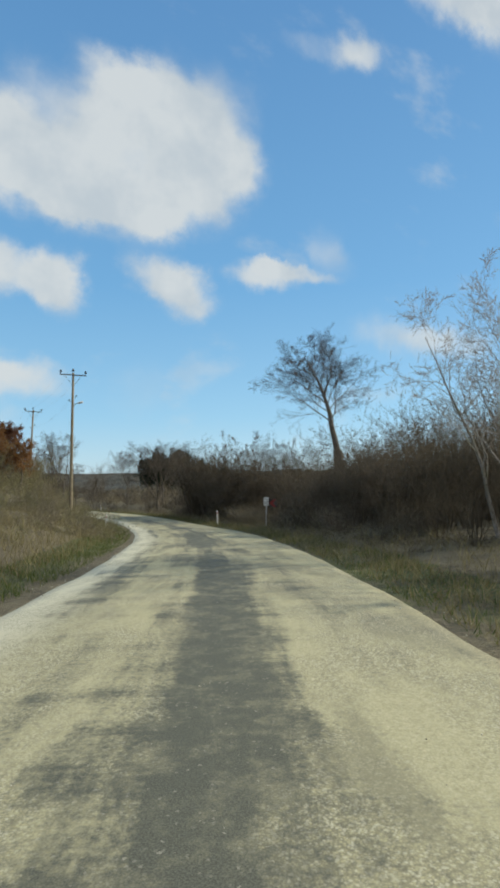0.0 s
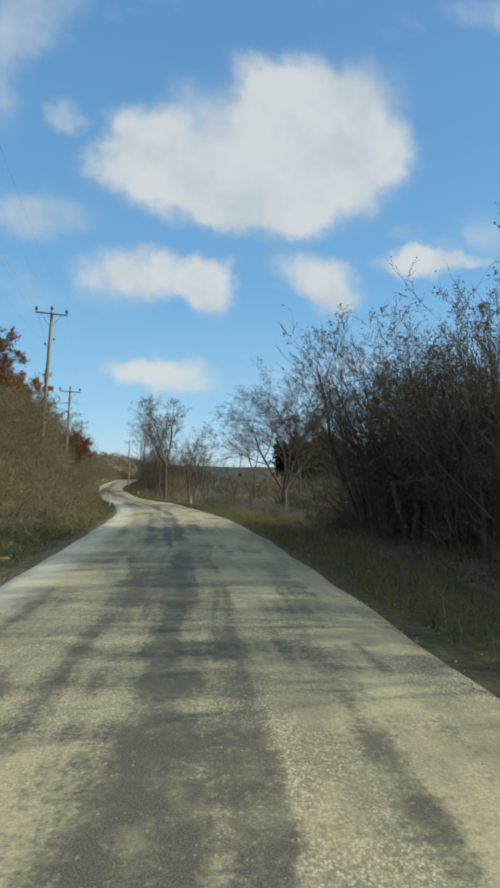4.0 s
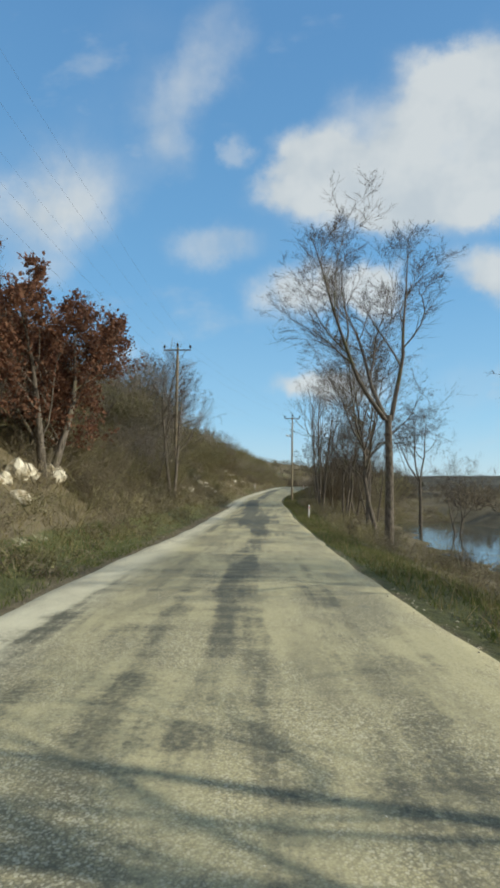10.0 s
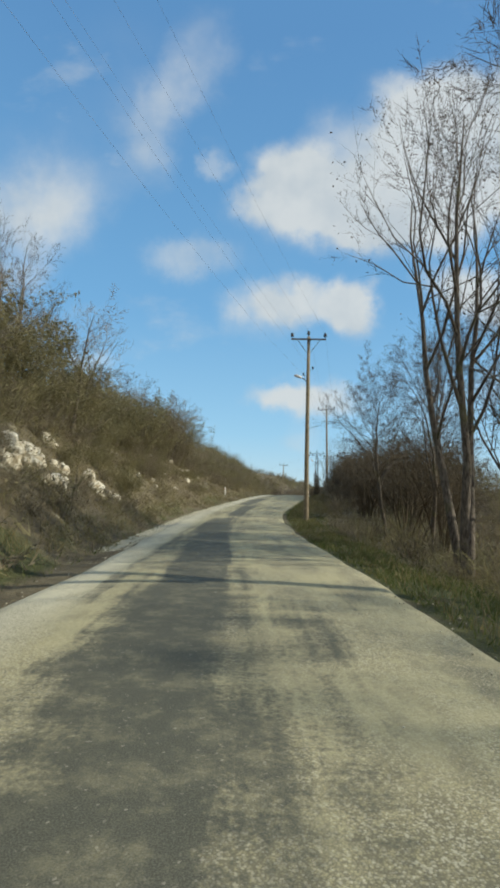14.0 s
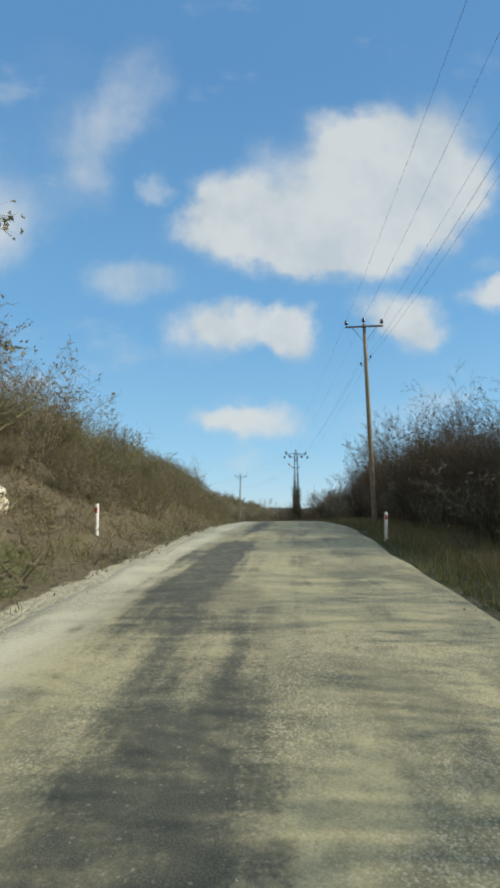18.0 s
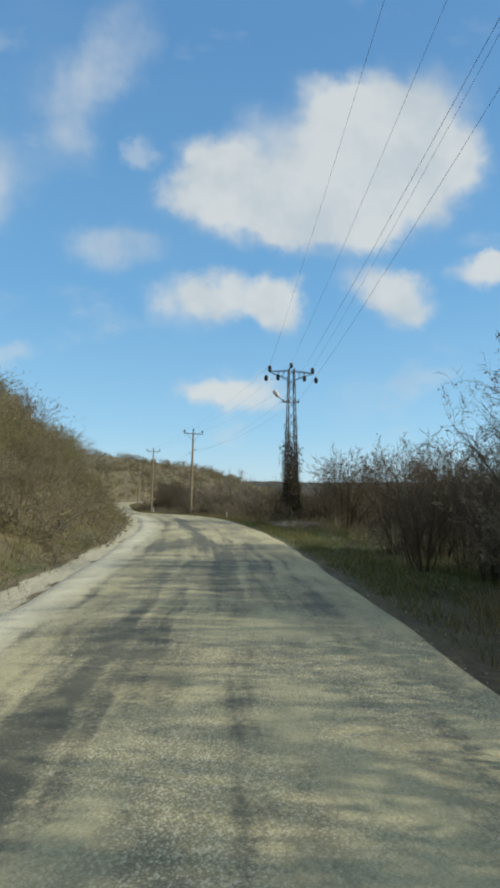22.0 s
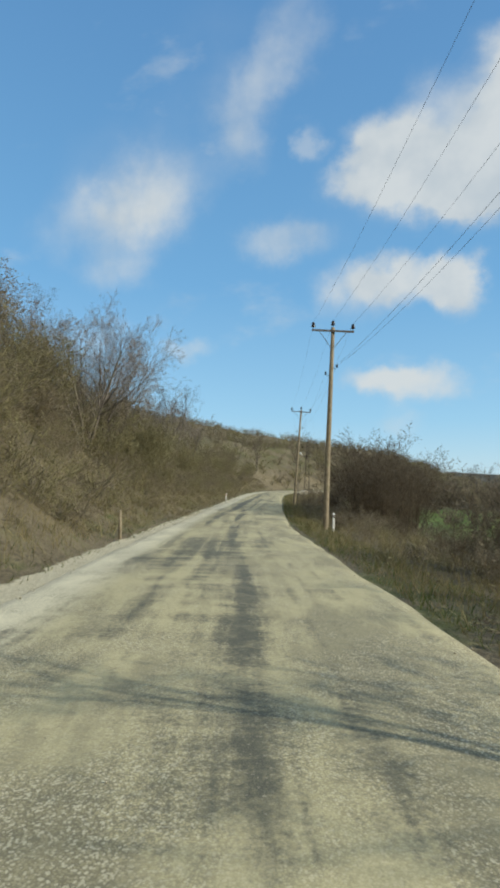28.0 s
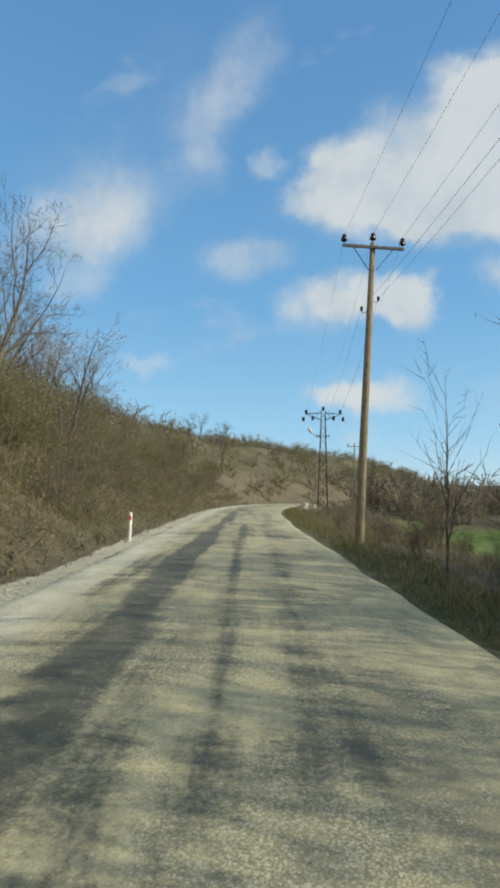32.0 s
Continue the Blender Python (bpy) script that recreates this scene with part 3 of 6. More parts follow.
# dark strips on the road, mostly wear, a few with tree shade painted in: from s to s, middle, half width, strength
STRIPS = [(-36, 16, 0.1, 0.36, 1.2), (12, 30, 0.0, 0.6, 0.8), (26, 48, 0.1, 0.5, 0.6), (44, 62, -0.2, 0.6, 0.55), (5, 34, -1.9, 0.4, 0.4), (58, 78, 0.1, 0.2, 0.75), (60, 68, -1.0, 0.5, 0.4), (74, 87, -1.3, 0.5, 0.75), (77, 94, -0.25, 0.2, 0.65), (88, 98, -1.6, 0.5, 0.5), (90, 110, 0.25, 0.2, 0.6),
          # tree shade is painted in with the strips at 111 to 123 and 205 to 214
          (104, 122, 0.45, 0.36, 0.95), (110, 126, 0.2, 0.5, 0.6), (111, 123, 0.25, 0.8, 1.4), (118, 130, -0.15, 0.48, 1.4), (124, 153, -0.5, 0.48, 1.4), (150, 166, -0.3, 0.32, 1.1), (162, 176, -0.9, 0.45, 0.95), (172, 190, -1.0, 0.22, 0.85), (184, 194, -0.75, 0.2, 0.8), (188, 206, -0.6, 0.5, 0.5), (200, 214, 0.3, 0.9, 0.4), (204, 222, -0.1, 0.2, 0.75), (205, 214, -1.25, 0.6, 0.9),
          (214, 232, -0.25, 0.22, 0.9), (214, 236, -1.2, 0.3, 0.2), (228, 250, -0.45, 0.14, 0.8), (232, 242, -1.2, 0.2, 0.35), (250, 276, 0.22, 0.14, 0.8), (258, 268, -0.8, 0.6, 0.5), (274, 290, -0.02, 0.09, 1.1), (286, 312, -0.72, 0.26, 1.0), (286, 312, 0.27, 0.1, 0.6), (306, 335, -0.4, 0.25, 0.7), (270, 290, -1.3, 0.4, 0.4)]


def make_road():
    rows, cols = np.arange(S[0], S[-1] - 1, 0.3), np.linspace(-1, 1, 29)
    p, h = on_line(rows)
    half_l = HALF + 0.16 * wave(rows, rows * 0.3, 0.21, 1) + 0.05 * wave(rows, rows, 1.1, 2)
    half_r = HALF + 0.12 * wave(rows, rows * 0.2, 0.19, 4) + 0.05 * wave(rows, rows, 1.2, 5)
    n = np.where(cols[None] < 0, cols[None] * half_l[:, None], cols[None] * half_r[:, None])
    x, y = p[:, None, 0] + np.cos(h)[:, None] * n, p[:, None, 1] + np.sin(h)[:, None] * n
    edge = ((np.abs(cols) - 0.9) / 0.1).clip(0, 1)
    z = p[:, None, 2] + 0.035 * (1 - (n / HALF) ** 2) + 0.012 * wave(n * 3, np.broadcast_to(rows[:, None], n.shape), 0.8, 3) - 0.1 * edge[None] ** 2
    sg = np.broadcast_to(rows[:, None], n.shape)
    for cs, cn, rs, rn, d in HOLES:
        z = z - d * np.exp(-(((sg - cs) / rs) ** 2 + ((n - cn) / rn) ** 2) ** 2)
    # carries the wear and the painted tree shade of the strips
    worn = np.zeros_like(n)
    for a, b, mid, half, k in STRIPS:
        along = np.minimum((sg - a) / 5, (b - sg) / 5).clip(0, 1)
        worn = np.maximum(worn, 0.82 * k * along * (1.15 - np.abs(n - mid - 0.12 * np.sin(sg * 0.25)) / half * 0.62).clip(0, 1))
    mud = np.zeros_like(n)
    for cs, cn, rs, rn, d in HOLES:
        mud = np.maximum(mud, np.exp(-(((sg - cs) / (rs * 1.08)) ** 2 + ((n - cn) / (rn * 1.08)) ** 2) ** 2))
    mud = np.maximum(mud, ((n - 2.3) / 0.5).clip(0, 1) * (0.35 + 0.4 * wave(sg, sg * 0.2, 0.4, 9)).clip(0, 1))
    me = bpy.data.meshes.new("road")
    w, k = len(cols), len(rows)
    f = [(i * w + j, i * w + j + 1, (i + 1) * w + j + 1, (i + 1) * w + j) for i in range(k - 1) for j in range(w - 1)]
    me.from_pydata(np.stack([x.ravel(), y.ravel(), z.ravel()], 1).tolist(), [], f)
    me.shade_smooth()
    me.materials.append(M["road"])
    idx = np.empty(len(me.loops), int)
    me.loops.foreach_get("vertex_index", idx)
    uv = me.uv_layers.new(name="plan")
    uv.data.foreach_set("uv", np.stack([n.ravel(), sg.ravel()], 1)[idx].ravel())
    col = me.color_attributes.new("worn", "FLOAT_COLOR", "POINT")
    col.data.foreach_set("color", np.stack([worn.ravel(), mud.ravel(), 0 * worn.ravel(), 0 * worn.ravel() + 1], 1).ravel())
    me.update()
    tagged(new("road", me), "worn country road of pale stone chippings over dark asphalt", "road", kind="structure")


# potholes: s, n, half length, half width, depth
HOLES = [(66.9, 2.0, 0.62, 0.4, 0.05), (71.0, 2.0, 0.5, 0.4, 0.04), (85.6, 1.9, 1.0, 0.45, 0.06), (89.5, 2.3, 1.8, 0.35, 0.04), (72.4, -1.2, 0.3, 0.45, 0.05), (58.5, 1.9, 0.5, 0.4, 0.04)]
make_ground()
make_road()


def make_river():
    rows = np.arange(82, 150, 3.0)
    p, _ = on_line(rows)
    h = np.interp(rows, S, WIDE_HEAD)
    v, f = [], []
    for i in range(len(rows)):
        for n in (10.0 + 1.0 * math.sin(rows[i] * 0.1), 22.5):
            v.append((p[i, 0] + math.cos(h[i]) * n, p[i, 1] + math.sin(h[i]) * n, -0.45))
    f = [(2 * i, 2 * i + 1, 2 * i + 3, 2 * i + 2) for i in range(len(rows) - 1)]
    b = Bag()
    b.put(v, f)
    tagged(new("water", b.mesh("water", M["water"])), "slow grey-green river water below the road bank", "river", kind="structure")


make_river()


def puddle(s, n, length, width):
    # its surface lies a little under the road round it
    b, k = Bag(), 22
    rim = [(s + length * math.cos(a) * (1 + 0.15 * math.sin(3 * a + s)), n + width * math.sin(a) * (1 + 0.12 * math.cos(2 * a))) for a in (2 * math.pi * i / k for i in range(k))]
    z = float(np.interp(s, S, LINE[:, 2])) + 0.035 * (1 - (n / HALF) ** 2) - 0.026
    b.put([(*map(float, spot(p, q)), z) for p, q in rim], [tuple(range(k))[::-1]])
    me = b.mesh("puddle", M["water"])
    me.flip_normals()
    tagged(new("puddle", me), "shallow rain puddle in a road pothole", "puddle", "puddles in the road")


puddle(66.9, 2.0, 0.55, 0.3)
puddle(85.5, 1.9, 0.5, 0.2)


def make_ridges():
    """Wooded hills far off, on both sides of the valley."""
    for name, dist, base, top, a0, a1, seed in (("backdrop", 700, -7, 26, -75, 12, 1), ("backdrop", 420, -7, 20, 5, 70, 2), ("backdrop", 1100, -7, 48, -80, 70, 3)):
        v, f, cols = [], [], 160
        for i in range(cols):
            az = radians(28 + a0 + (a1 - a0) * i / (cols - 1))
            # angle is counted to the right of the valley's line
            hgt = top * (0.62 + 0.28 * wave(i * 1.0, i * 0.3, 0.09, seed) + 0.05 * wave(i * 1.0, i * 1.0, 0.6, seed + 1))
            for k, (dd, zz) in enumerate(((0, base), (60, base + 0.6 * hgt), (120, base + hgt), (300, base))):
                d = dist + dd
                yaw = radians(28) - (az - radians(28))
                v.append((-60 - math.sin(yaw) * d, 120 + math.cos(yaw) * d, zz + (0.9 * wave(i * 3.1, k * 2.0, 1.0, seed + 4) if k == 2 else 0)))
        f = [(i * 4 + k, (i + 1) * 4 + k, (i + 1) * 4 + k + 1, i * 4 + k + 1) for i in range(cols - 1) for k in range(3)]
        b = Bag()
        b.put(v, f)
        tagged(new(name, b.mesh(name, M["far_wood"], True)), "low wooded hills far across the valley", "hill", kind="structure")


def make_far_hill():
    """The scrubby hill that closes the valley ahead: crest heights by the bearing left of north, seen from the last bend."""
    bearings = np.arange(8.0, 78.0, 0.5)
    crest = eased(np.interp(bearings, [10, 17, 21, 25, 30, 39, 45, 50, 60, 75], [-7, -4, 3, 10, 18, 24, 28, 32, 36, 38]), 4)
    steps = np.array([170, 190, 210, 230, 250, 270, 285, 300, 320, 350, 400, 480], float)
    rise = np.array([0, 0.1, 0.25, 0.42, 0.6, 0.78, 0.9, 1.0, 1.02, 0.9, 0.6, 0.0])
    rb, rs = np.radians(bearings)[:, None], steps[None]
    x, y = -100 - np.sin(rb) * rs, 210 + np.cos(rb) * rs
    z = -7 + (crest[:, None] + 7) * rise[None] + (0.9 * wave(x, y, 0.06, 3) + 0.6 * wave(x, y, 0.19, 5)) * np.minimum(rise, 1)[None]
    w, k = len(steps), len(bearings)
    me = bpy.data.meshes.new("hill")
    me.from_pydata(np.stack([x.ravel(), y.ravel(), z.ravel()], 1).tolist(), [], [(i * w + j, i * w + j + 1, (i + 1) * w + j + 1, (i + 1) * w + j) for i in range(k - 1) for j in range(w - 1)])
    me.shade_smooth()
    me.materials.append(M["ground"])
    me.color_attributes.new("cover", "FLOAT_COLOR", "POINT").data.foreach_set("color", np.stack([-0.2 + 0.2 * wave(x, y, 0.07, 8).ravel(), 0.3 + 0.3 * wave(x, y, 0.05, 9).ravel(), 0 * x.ravel(), 0 * x.ravel() + 1], 1).ravel())
    me.update()
    tagged(new("hill", me), "low hill with dry grass and scattered scrub closing the valley", "hill", kind="structure")
    return lambda b, d: (-100 - math.sin(radians(b)) * d, 210 + math.cos(radians(b)) * d, float(-7 + (np.interp(b, bearings, crest) + 7) * np.interp(d, steps, rise)))


on_hill = make_far_hill()
M["far_wood"] = material("far_wood", blotched((0.045, 0.05, 0.045), (0.12, 0.11, 0.085), 0.09, 0.5), 1.0, bump=1.0, bump_scale=3.0)
make_ridges()


# ---- poles and cables ----
def insulator(at, parent, size=1.0):
    b = Bag()
    b.lathe([(0.012, 0.0), (0.012, 0.1), (0.05 * size, 0.1), (0.085 * size, 0.13), (0.05 * size, 0.16), (0.08 * size, 0.19), (0.045 * size, 0.22), (0.06 * size, 0.25), (0.05 * size, 0.3), (0.03 * size, 0.32)], 10, at)
    return part("insulator", b, M["porcelain"], parent, "dark brown ribbed porcelain insulator", True)


def utility_pole(x, y, z, height, face, lean=(0.0, 0.0), lamp=0):
    pole = thing("utility_pole", "weathered wooden utility pole with steel crossarm and three insulators", "utility pole", "roadside utility poles")
    b = Bag()
    zs = [-0.6, 0.0, height * 0.35, height * 0.7, height]
    b.tube([(0.012 * math.sin(k * 2.1), 0.012 * math.cos(k * 1.7), q) for k, q in enumerate(zs)], [0.138, 0.135, 0.118, 0.1, 0.082], 12, True)
    part("shaft", b, M["pole_wood"], pole, "", True)
    b = Bag()
    arm = height - 0.18
    b.box((-0.95, -0.13, arm - 0.04), (0.95, -0.07, arm + 0.04))
    b.box((-0.95, -0.13, arm + 0.032), (0.95, -0.02, arm + 0.04))
    part("crossarm", b, M["steel"], pole, "rusty steel angle crossarm")
    for side in (-1, 1):
        b = Bag()
        b.bar((side * 0.62, -0.1, arm - 0.03), (side * 0.1, -0.11, arm - 0.75), 0.022)
        part("brace", b, M["steel"], pole)
    for dx in (-0.9, 0.0, 0.9):
        insulator((dx, -0.08 if dx else 0.0, arm + 0.04 if dx else height), pole, 1.25)
    for side, q in ((-1, height - 2.2), (1, height - 1.85)):
        hook = Bag()
        hook.tube([(side * 0.1, 0, q), (side * 0.2, 0, q - 0.04), (side * 0.25, 0, q + 0.02)], [0.012] * 3, 6)
        h = part("hook", hook, M["steel"], pole)
        ib = Bag()
        ib.lathe([(0.03, 0.02), (0.05, 0.05), (0.035, 0.09), (0.05, 0.12), (0.03, 0.16)], 8, (side * 0.25, 0, q))
        part("insulator", ib, M["porcelain"], h, "", True)
    if lamp:
        q = height - 2.4
        b = Bag()
        b.tube([(0, 0, q - 0.2), (lamp * 0.22, -0.06, q + 0.02), (lamp * 0.36, -0.09, q + 0.08)], [0.022] * 3, 7)
        a = part("lamp_arm", b, M["steel"], pole)
        b = Bag()
        b.tube([(lamp * 0.33, -0.08, q + 0.07), (lamp * 0.42, -0.1, q + 0.1), (lamp * 0.68, -0.14, q + 0.17), (lamp * 0.76, -0.15, q + 0.18)], [0.035, 0.07, 0.085, 0.03], 9, True)
        part("lamp_head", b, M["lamp_grey"], a, "grey street lamp head", True)
    pole.matrix_basis = pose(x, y, z, lean[1], lean[0], face)
    return pole


def top_points(ob, height):
    """Where the cables are tied to a pole."""
    m, arm = ob.matrix_basis, height - 0.18
    return [m @ Vector((-0.9, -0.08, arm + 0.36)), m @ Vector((0, 0, height + 0.32)), m @ Vector((0.9, -0.08, arm + 0.36)), m @ Vector((-0.25, 0, height - 2.1)), m @ Vector((0.25, 0, height - 1.75))]


# x, y, height, leans across and along, lamp side; the ground gives the foot
POLES = [(-5.8, 36.9, 10.7, 0.5, 0, 1), (-19.0, 59.1, 9.8, 2.0, 0, 0), (-28.8, 75.0, 8.55, 1.2, 0, 1), (-47.4, 104.2, 9.7, 0, 0, 0), (-55.3, 132.85, 10.1, 0, 0, -1), (-67.85, 163.3, 10.3, -1.2, 0, 0),
         (-85.45, 197.3, 8.6, 0, 0, 0), (-102.85, 215.7, 8.35, 1.0, 0, 0), (-121.2, 235.1, 9.2, 0.8, 0, 0), (-139.7, 256.6, 9.3, 2.6, 0, 0), (-152.2, 275.4, 7.6, 0, 0, 0), (-166.5, 307.5, 8.2, 0, 0, 0)]
TOPS = []


def lattice_tower(x, y, z, height, face, overgrown):
    tower = thing("lattice_tower", "dark steel lattice power tower overgrown with dry creeper" if overgrown else "slim dark steel lattice power tower beside the bend", "power tower")
    lo, hi, mid = 0.36, 0.14, height * 0.8
    corner = lambda k, q: Vector((((-1, 1, 1, -1)[k]) * (lo + (hi - lo) * min(q / mid, 1)), ((-1, -1, 1, 1)[k]) * (lo + (hi - lo) * min(q / mid, 1)), q))
    for k in range(4):
        b = Bag()
        b.bar(corner(k, -0.4), corner(k, height), 0.045)
        part("leg", b, M["rust"], tower)
    for k in range(4):
        b = Bag()
        q, up = 0.0, 0
        while q < height - 0.4:
            step = 0.75 - 0.35 * q / height
            a, c = (k, (k + 1) % 4) if up % 2 else ((k + 1) % 4, k)
            b.bar(corner(a, q), corner(c, q + step), 0.024)
            q, up = q + step, up + 1
        part("lattice", b, M["rust"], tower)
    arm = height - 0.35
    for side in (-1, 1):
        b = Bag()
        tip = Vector((side * 1.3, 0, arm + 0.12))
        for yy in (-0.17, 0.17):
            b.bar((side * 0.17, yy, arm + 0.2), tip, 0.03)
            b.bar((side * 0.17, yy, arm - 0.3), tip, 0.026)
            for k in range(3):
                u = 0.2 + 0.25 * k
                b.bar(Vector((side * 0.17, yy, arm + 0.2)).lerp(tip, u), Vector((side * 0.17, yy, arm - 0.3)).lerp(tip, u + 0.1), 0.018)
        a = part("crossarm", b, M["rust"], tower, "triangular steel lattice crossarm")
        for dx, dz, lean in ((1.22, 0.12, 0), (1.42, -0.42, 0.18), (0.75, -0.35, 0.1)):
            ib = Bag()
            ib.lathe([(0.02, 0.0), (0.1, 0.03), (0.07, 0.08), (0.12, 0.12), (0.08, 0.17), (0.12, 0.21), (0.07, 0.26), (0.09, 0.3), (0.03, 0.33)], 10, (side * dx, 0, arm + dz))
            part("insulator", ib, M["porcelain"], a, "", True)
    ib = Bag()
    ib.lathe([(0.02, 0.0), (0.1, 0.04), (0.07, 0.1), (0.12, 0.15), (0.07, 0.22), (0.1, 0.27), (0.03, 0.32)], 10, (0, 0, height))
    part("insulator", ib, M["porcelain"], tower, "", True)
    b = Bag()
    q = height - 1.9
    b.bar((-0.55, 0, q), (0.45, 0, q), 0.035)
    low = part("low_arm", b, M["rust"], tower)
    for dx in (-0.45, -0.25, 0.25, 0.4):
        ib = Bag()
        ib.lathe([(0.02, 0.03), (0.045, 0.06), (0.03, 0.1), (0.045, 0.13), (0.02, 0.17)], 8, (dx, 0, q))
        part("insulator", ib, M["porcelain"], low, "", True)
    b = Bag()
    b.tube([(-0.2, -0.1, q), (-0.55, -0.2, q + 0.05), (-0.78, -0.25, q + 0.25)], [0.022] * 3, 7)
    a = part("lamp_arm", b, M["steel"], tower)
    b = Bag()
    b.tube([(-0.74, -0.25, q + 0.22), (-0.84, -0.27, q + 0.3), (-1.02, -0.33, q + 0.52), (-1.08, -0.35, q + 0.58)], [0.05, 0.1, 0.13, 0.04], 9, True)
    part("lamp_head", b, M["lamp_grey"], a, "pale street lamp head", True)
    tower.matrix_basis = pose(x, y, z, 0, 0, face)
    if not overgrown:
        return tower
    # creeper: strands that climb the legs and small dead leaves
    crest = lambda a: height * (0.52 + 0.1 * math.sin(2 * a + 1) + 0.07 * math.sin(5 * a))
    rng = np.random.default_rng(41)
    b = Bag()
    for _ in range(700):
        top = height * (0.28 + 0.36 * rng.random() ** 1.3)
        q, ang, pts = rng.random() * top * 0.8, rng.random() * 6.28, []
        for k in range(4):
            r = (lo + (hi - lo) * min(q / mid, 1)) * 1.3 * (0.6 + 0.9 * rng.random())
            pts.append((r * math.cos(ang), r * math.sin(ang), q))
            q, ang = q + 0.35 * rng.random() - 0.05, ang + 0.9 * (rng.random() - 0.5)
        b.tube(pts, [0.012, 0.01, 0.008, 0.004], 3)
    for _ in range(90):
        q, ang, out, fall = height * (0.15 + 0.38 * rng.random()), rng.random() * 6.28, 0.1 + 0.3 * rng.random(), 0.15 + 0.5 * rng.random()
        r, pts = lo * (0.7 + 0.6 * rng.random()), []
        for k in range(6):
            u = k / 5
            pts.append(((r + out * u) * math.cos(ang + 0.5 * u), (r + out * u) * math.sin(ang + 0.5 * u), q + 0.35 * u * (1 - u) - fall * u * u + 0.03 * rng.normal()))
        b.tube(pts, [0.008, 0.007, 0.006, 0.005, 0.004, 0.002], 3)
    c = part("creeper", b, M["dark_scrub"], tower, "tangle of dry climbing stems")
    b = Bag()
    for _ in range(6500):
        ang = rng.random() * 6.28
        q = crest(ang) * rng.random() ** 0.8 + 0.25 * rng.normal()
        r = (lo + (hi - lo) * min(q / mid, 1)) * (0.7 + 1.5 * rng.random() ** 1.6)
        r *= 0.9 + 0.45 * math.sin(q * 2.1 + 2 * ang) * (q < 0.5 * height)
        leaf(b, rng, (r * math.cos(ang), r * math.sin(ang), q), 0.085)
    part("foliage", b, M["ivy"], c)
    tower.matrix_basis = pose(x, y, z, 0, 0, face)
    return tower


def leaf(b, rng, at, size):
    """A small bent leaf of two triangles."""
    d, e = rng.normal(size=3), rng.normal(size=3)
    d, e = d / np.linalg.norm(d) * size, e / np.linalg.norm(e) * size * 0.5
    p = np.asarray(at)
    b.put([p, p + d * 0.5 + e, p + d, p + d * 0.5 - e * 0.6], [(0, 1, 2), (0, 2, 3)])


def cable(a, c, sag, r):
    b = Bag()
    pts = [Vector(a).lerp(Vector(c), u) - Vector((0, 0, 4 * sag * u * (1 - u))) for u in np.linspace(0, 1, 14)]
    b.tube(pts, [r] * len(pts), 4)
    tagged(new("power_cable", b.mesh("power_cable", M["wire"])), "thin dark overhead power cable between poles", "cable", "overhead cables")


for i, (x, y, hgt, lx, ly, lamp) in enumerate(POLES):
    s_, _ = plan(x, y)
    face = math.degrees(float(np.interp(s_[0], S, HEAD)))
    z = land_at(x, y) - 0.05
    if i in (6, 10):
        ob = lattice_tower(x, y, z, hgt, face, i == 6)
        m = ob.matrix_basis
        TOPS.append([m @ Vector((-1.22, 0, hgt + 0.1)), m @ Vector((0, 0, hgt + 0.3)), m @ Vector((1.22, 0, hgt + 0.1)), m @ Vector((-0.45, 0, hgt - 1.75)), m @ Vector((0.4, 0, hgt - 1.75))])
    else:
        ob = utility_pole(x, y, z, hgt, face, (lx, ly), lamp)
        TOPS.append(top_points(ob, hgt))
for k, (a, c) in enumerate(zip(TOPS, TOPS[1:])):
    for i, (p, q) in enumerate(zip(a, c)):
        cable(p, q, 0.45 if i < 3 else 0.6, 0.0022 if k < 4 else 0.0036)

# ---- marker posts and the bend sign ----


def marker_post(dark=False):
    post = thing("marker_post", "slim white plastic roadside marker post with " + ("black" if dark else "red") + " reflector", "marker post", "roadside marker posts")
    b = Bag()
    b.tube([(0, 0, -0.5), (0, 0, 0.0), (0, 0, 0.76), (0, 0.012, 0.82)], [0.05, 0.05, 0.047, 0.04], 10, True)
    part("body", b, M["post_white"], post, "", True)
    b = Bag()
    b.box((-0.026, -0.058, 0.6), (0.032, -0.044, 0.73))
    part("reflector", b, M["sign_dark" if dark else "reflector_red"], post, "black reflector" if dark else "red reflector")
    return post


# place, tilt, how deep it has sunk into the verge, and whether its reflector is dark
POSTS = [(-2.4, 34.5, 2, 0, 0), (5.4, 35.1, -2, -0.15, 0), (-18.9, 67.0, 1, 0, 0), (-15.0, 73.4, 3, 0, 1), (-70.3, 146.6, -1, 0.1, 0), (-64.93, 152.5, 2, 0, 0), (-93.0, 204.4, 0, 0.35, 1), (-144.5, 252.0, 1, 0, 0), (-39.0, 107.8, 0, 0, 0), (-120.3, 234.4, 0, 0, 1)]
made = {}
for x, y, tilt, deep, dark in POSTS:
    s_, _ = plan(x, y)
    m = pose(x, y, land_at(x, y) - deep, tilt * 0.5, tilt, math.degrees(float(np.interp(s_[0], S, HEAD))))
    if dark in made:
        copy_thing(made[dark], m)
    else:
        made[dark] = marker_post(bool(dark))
        made[dark].matrix_basis = m


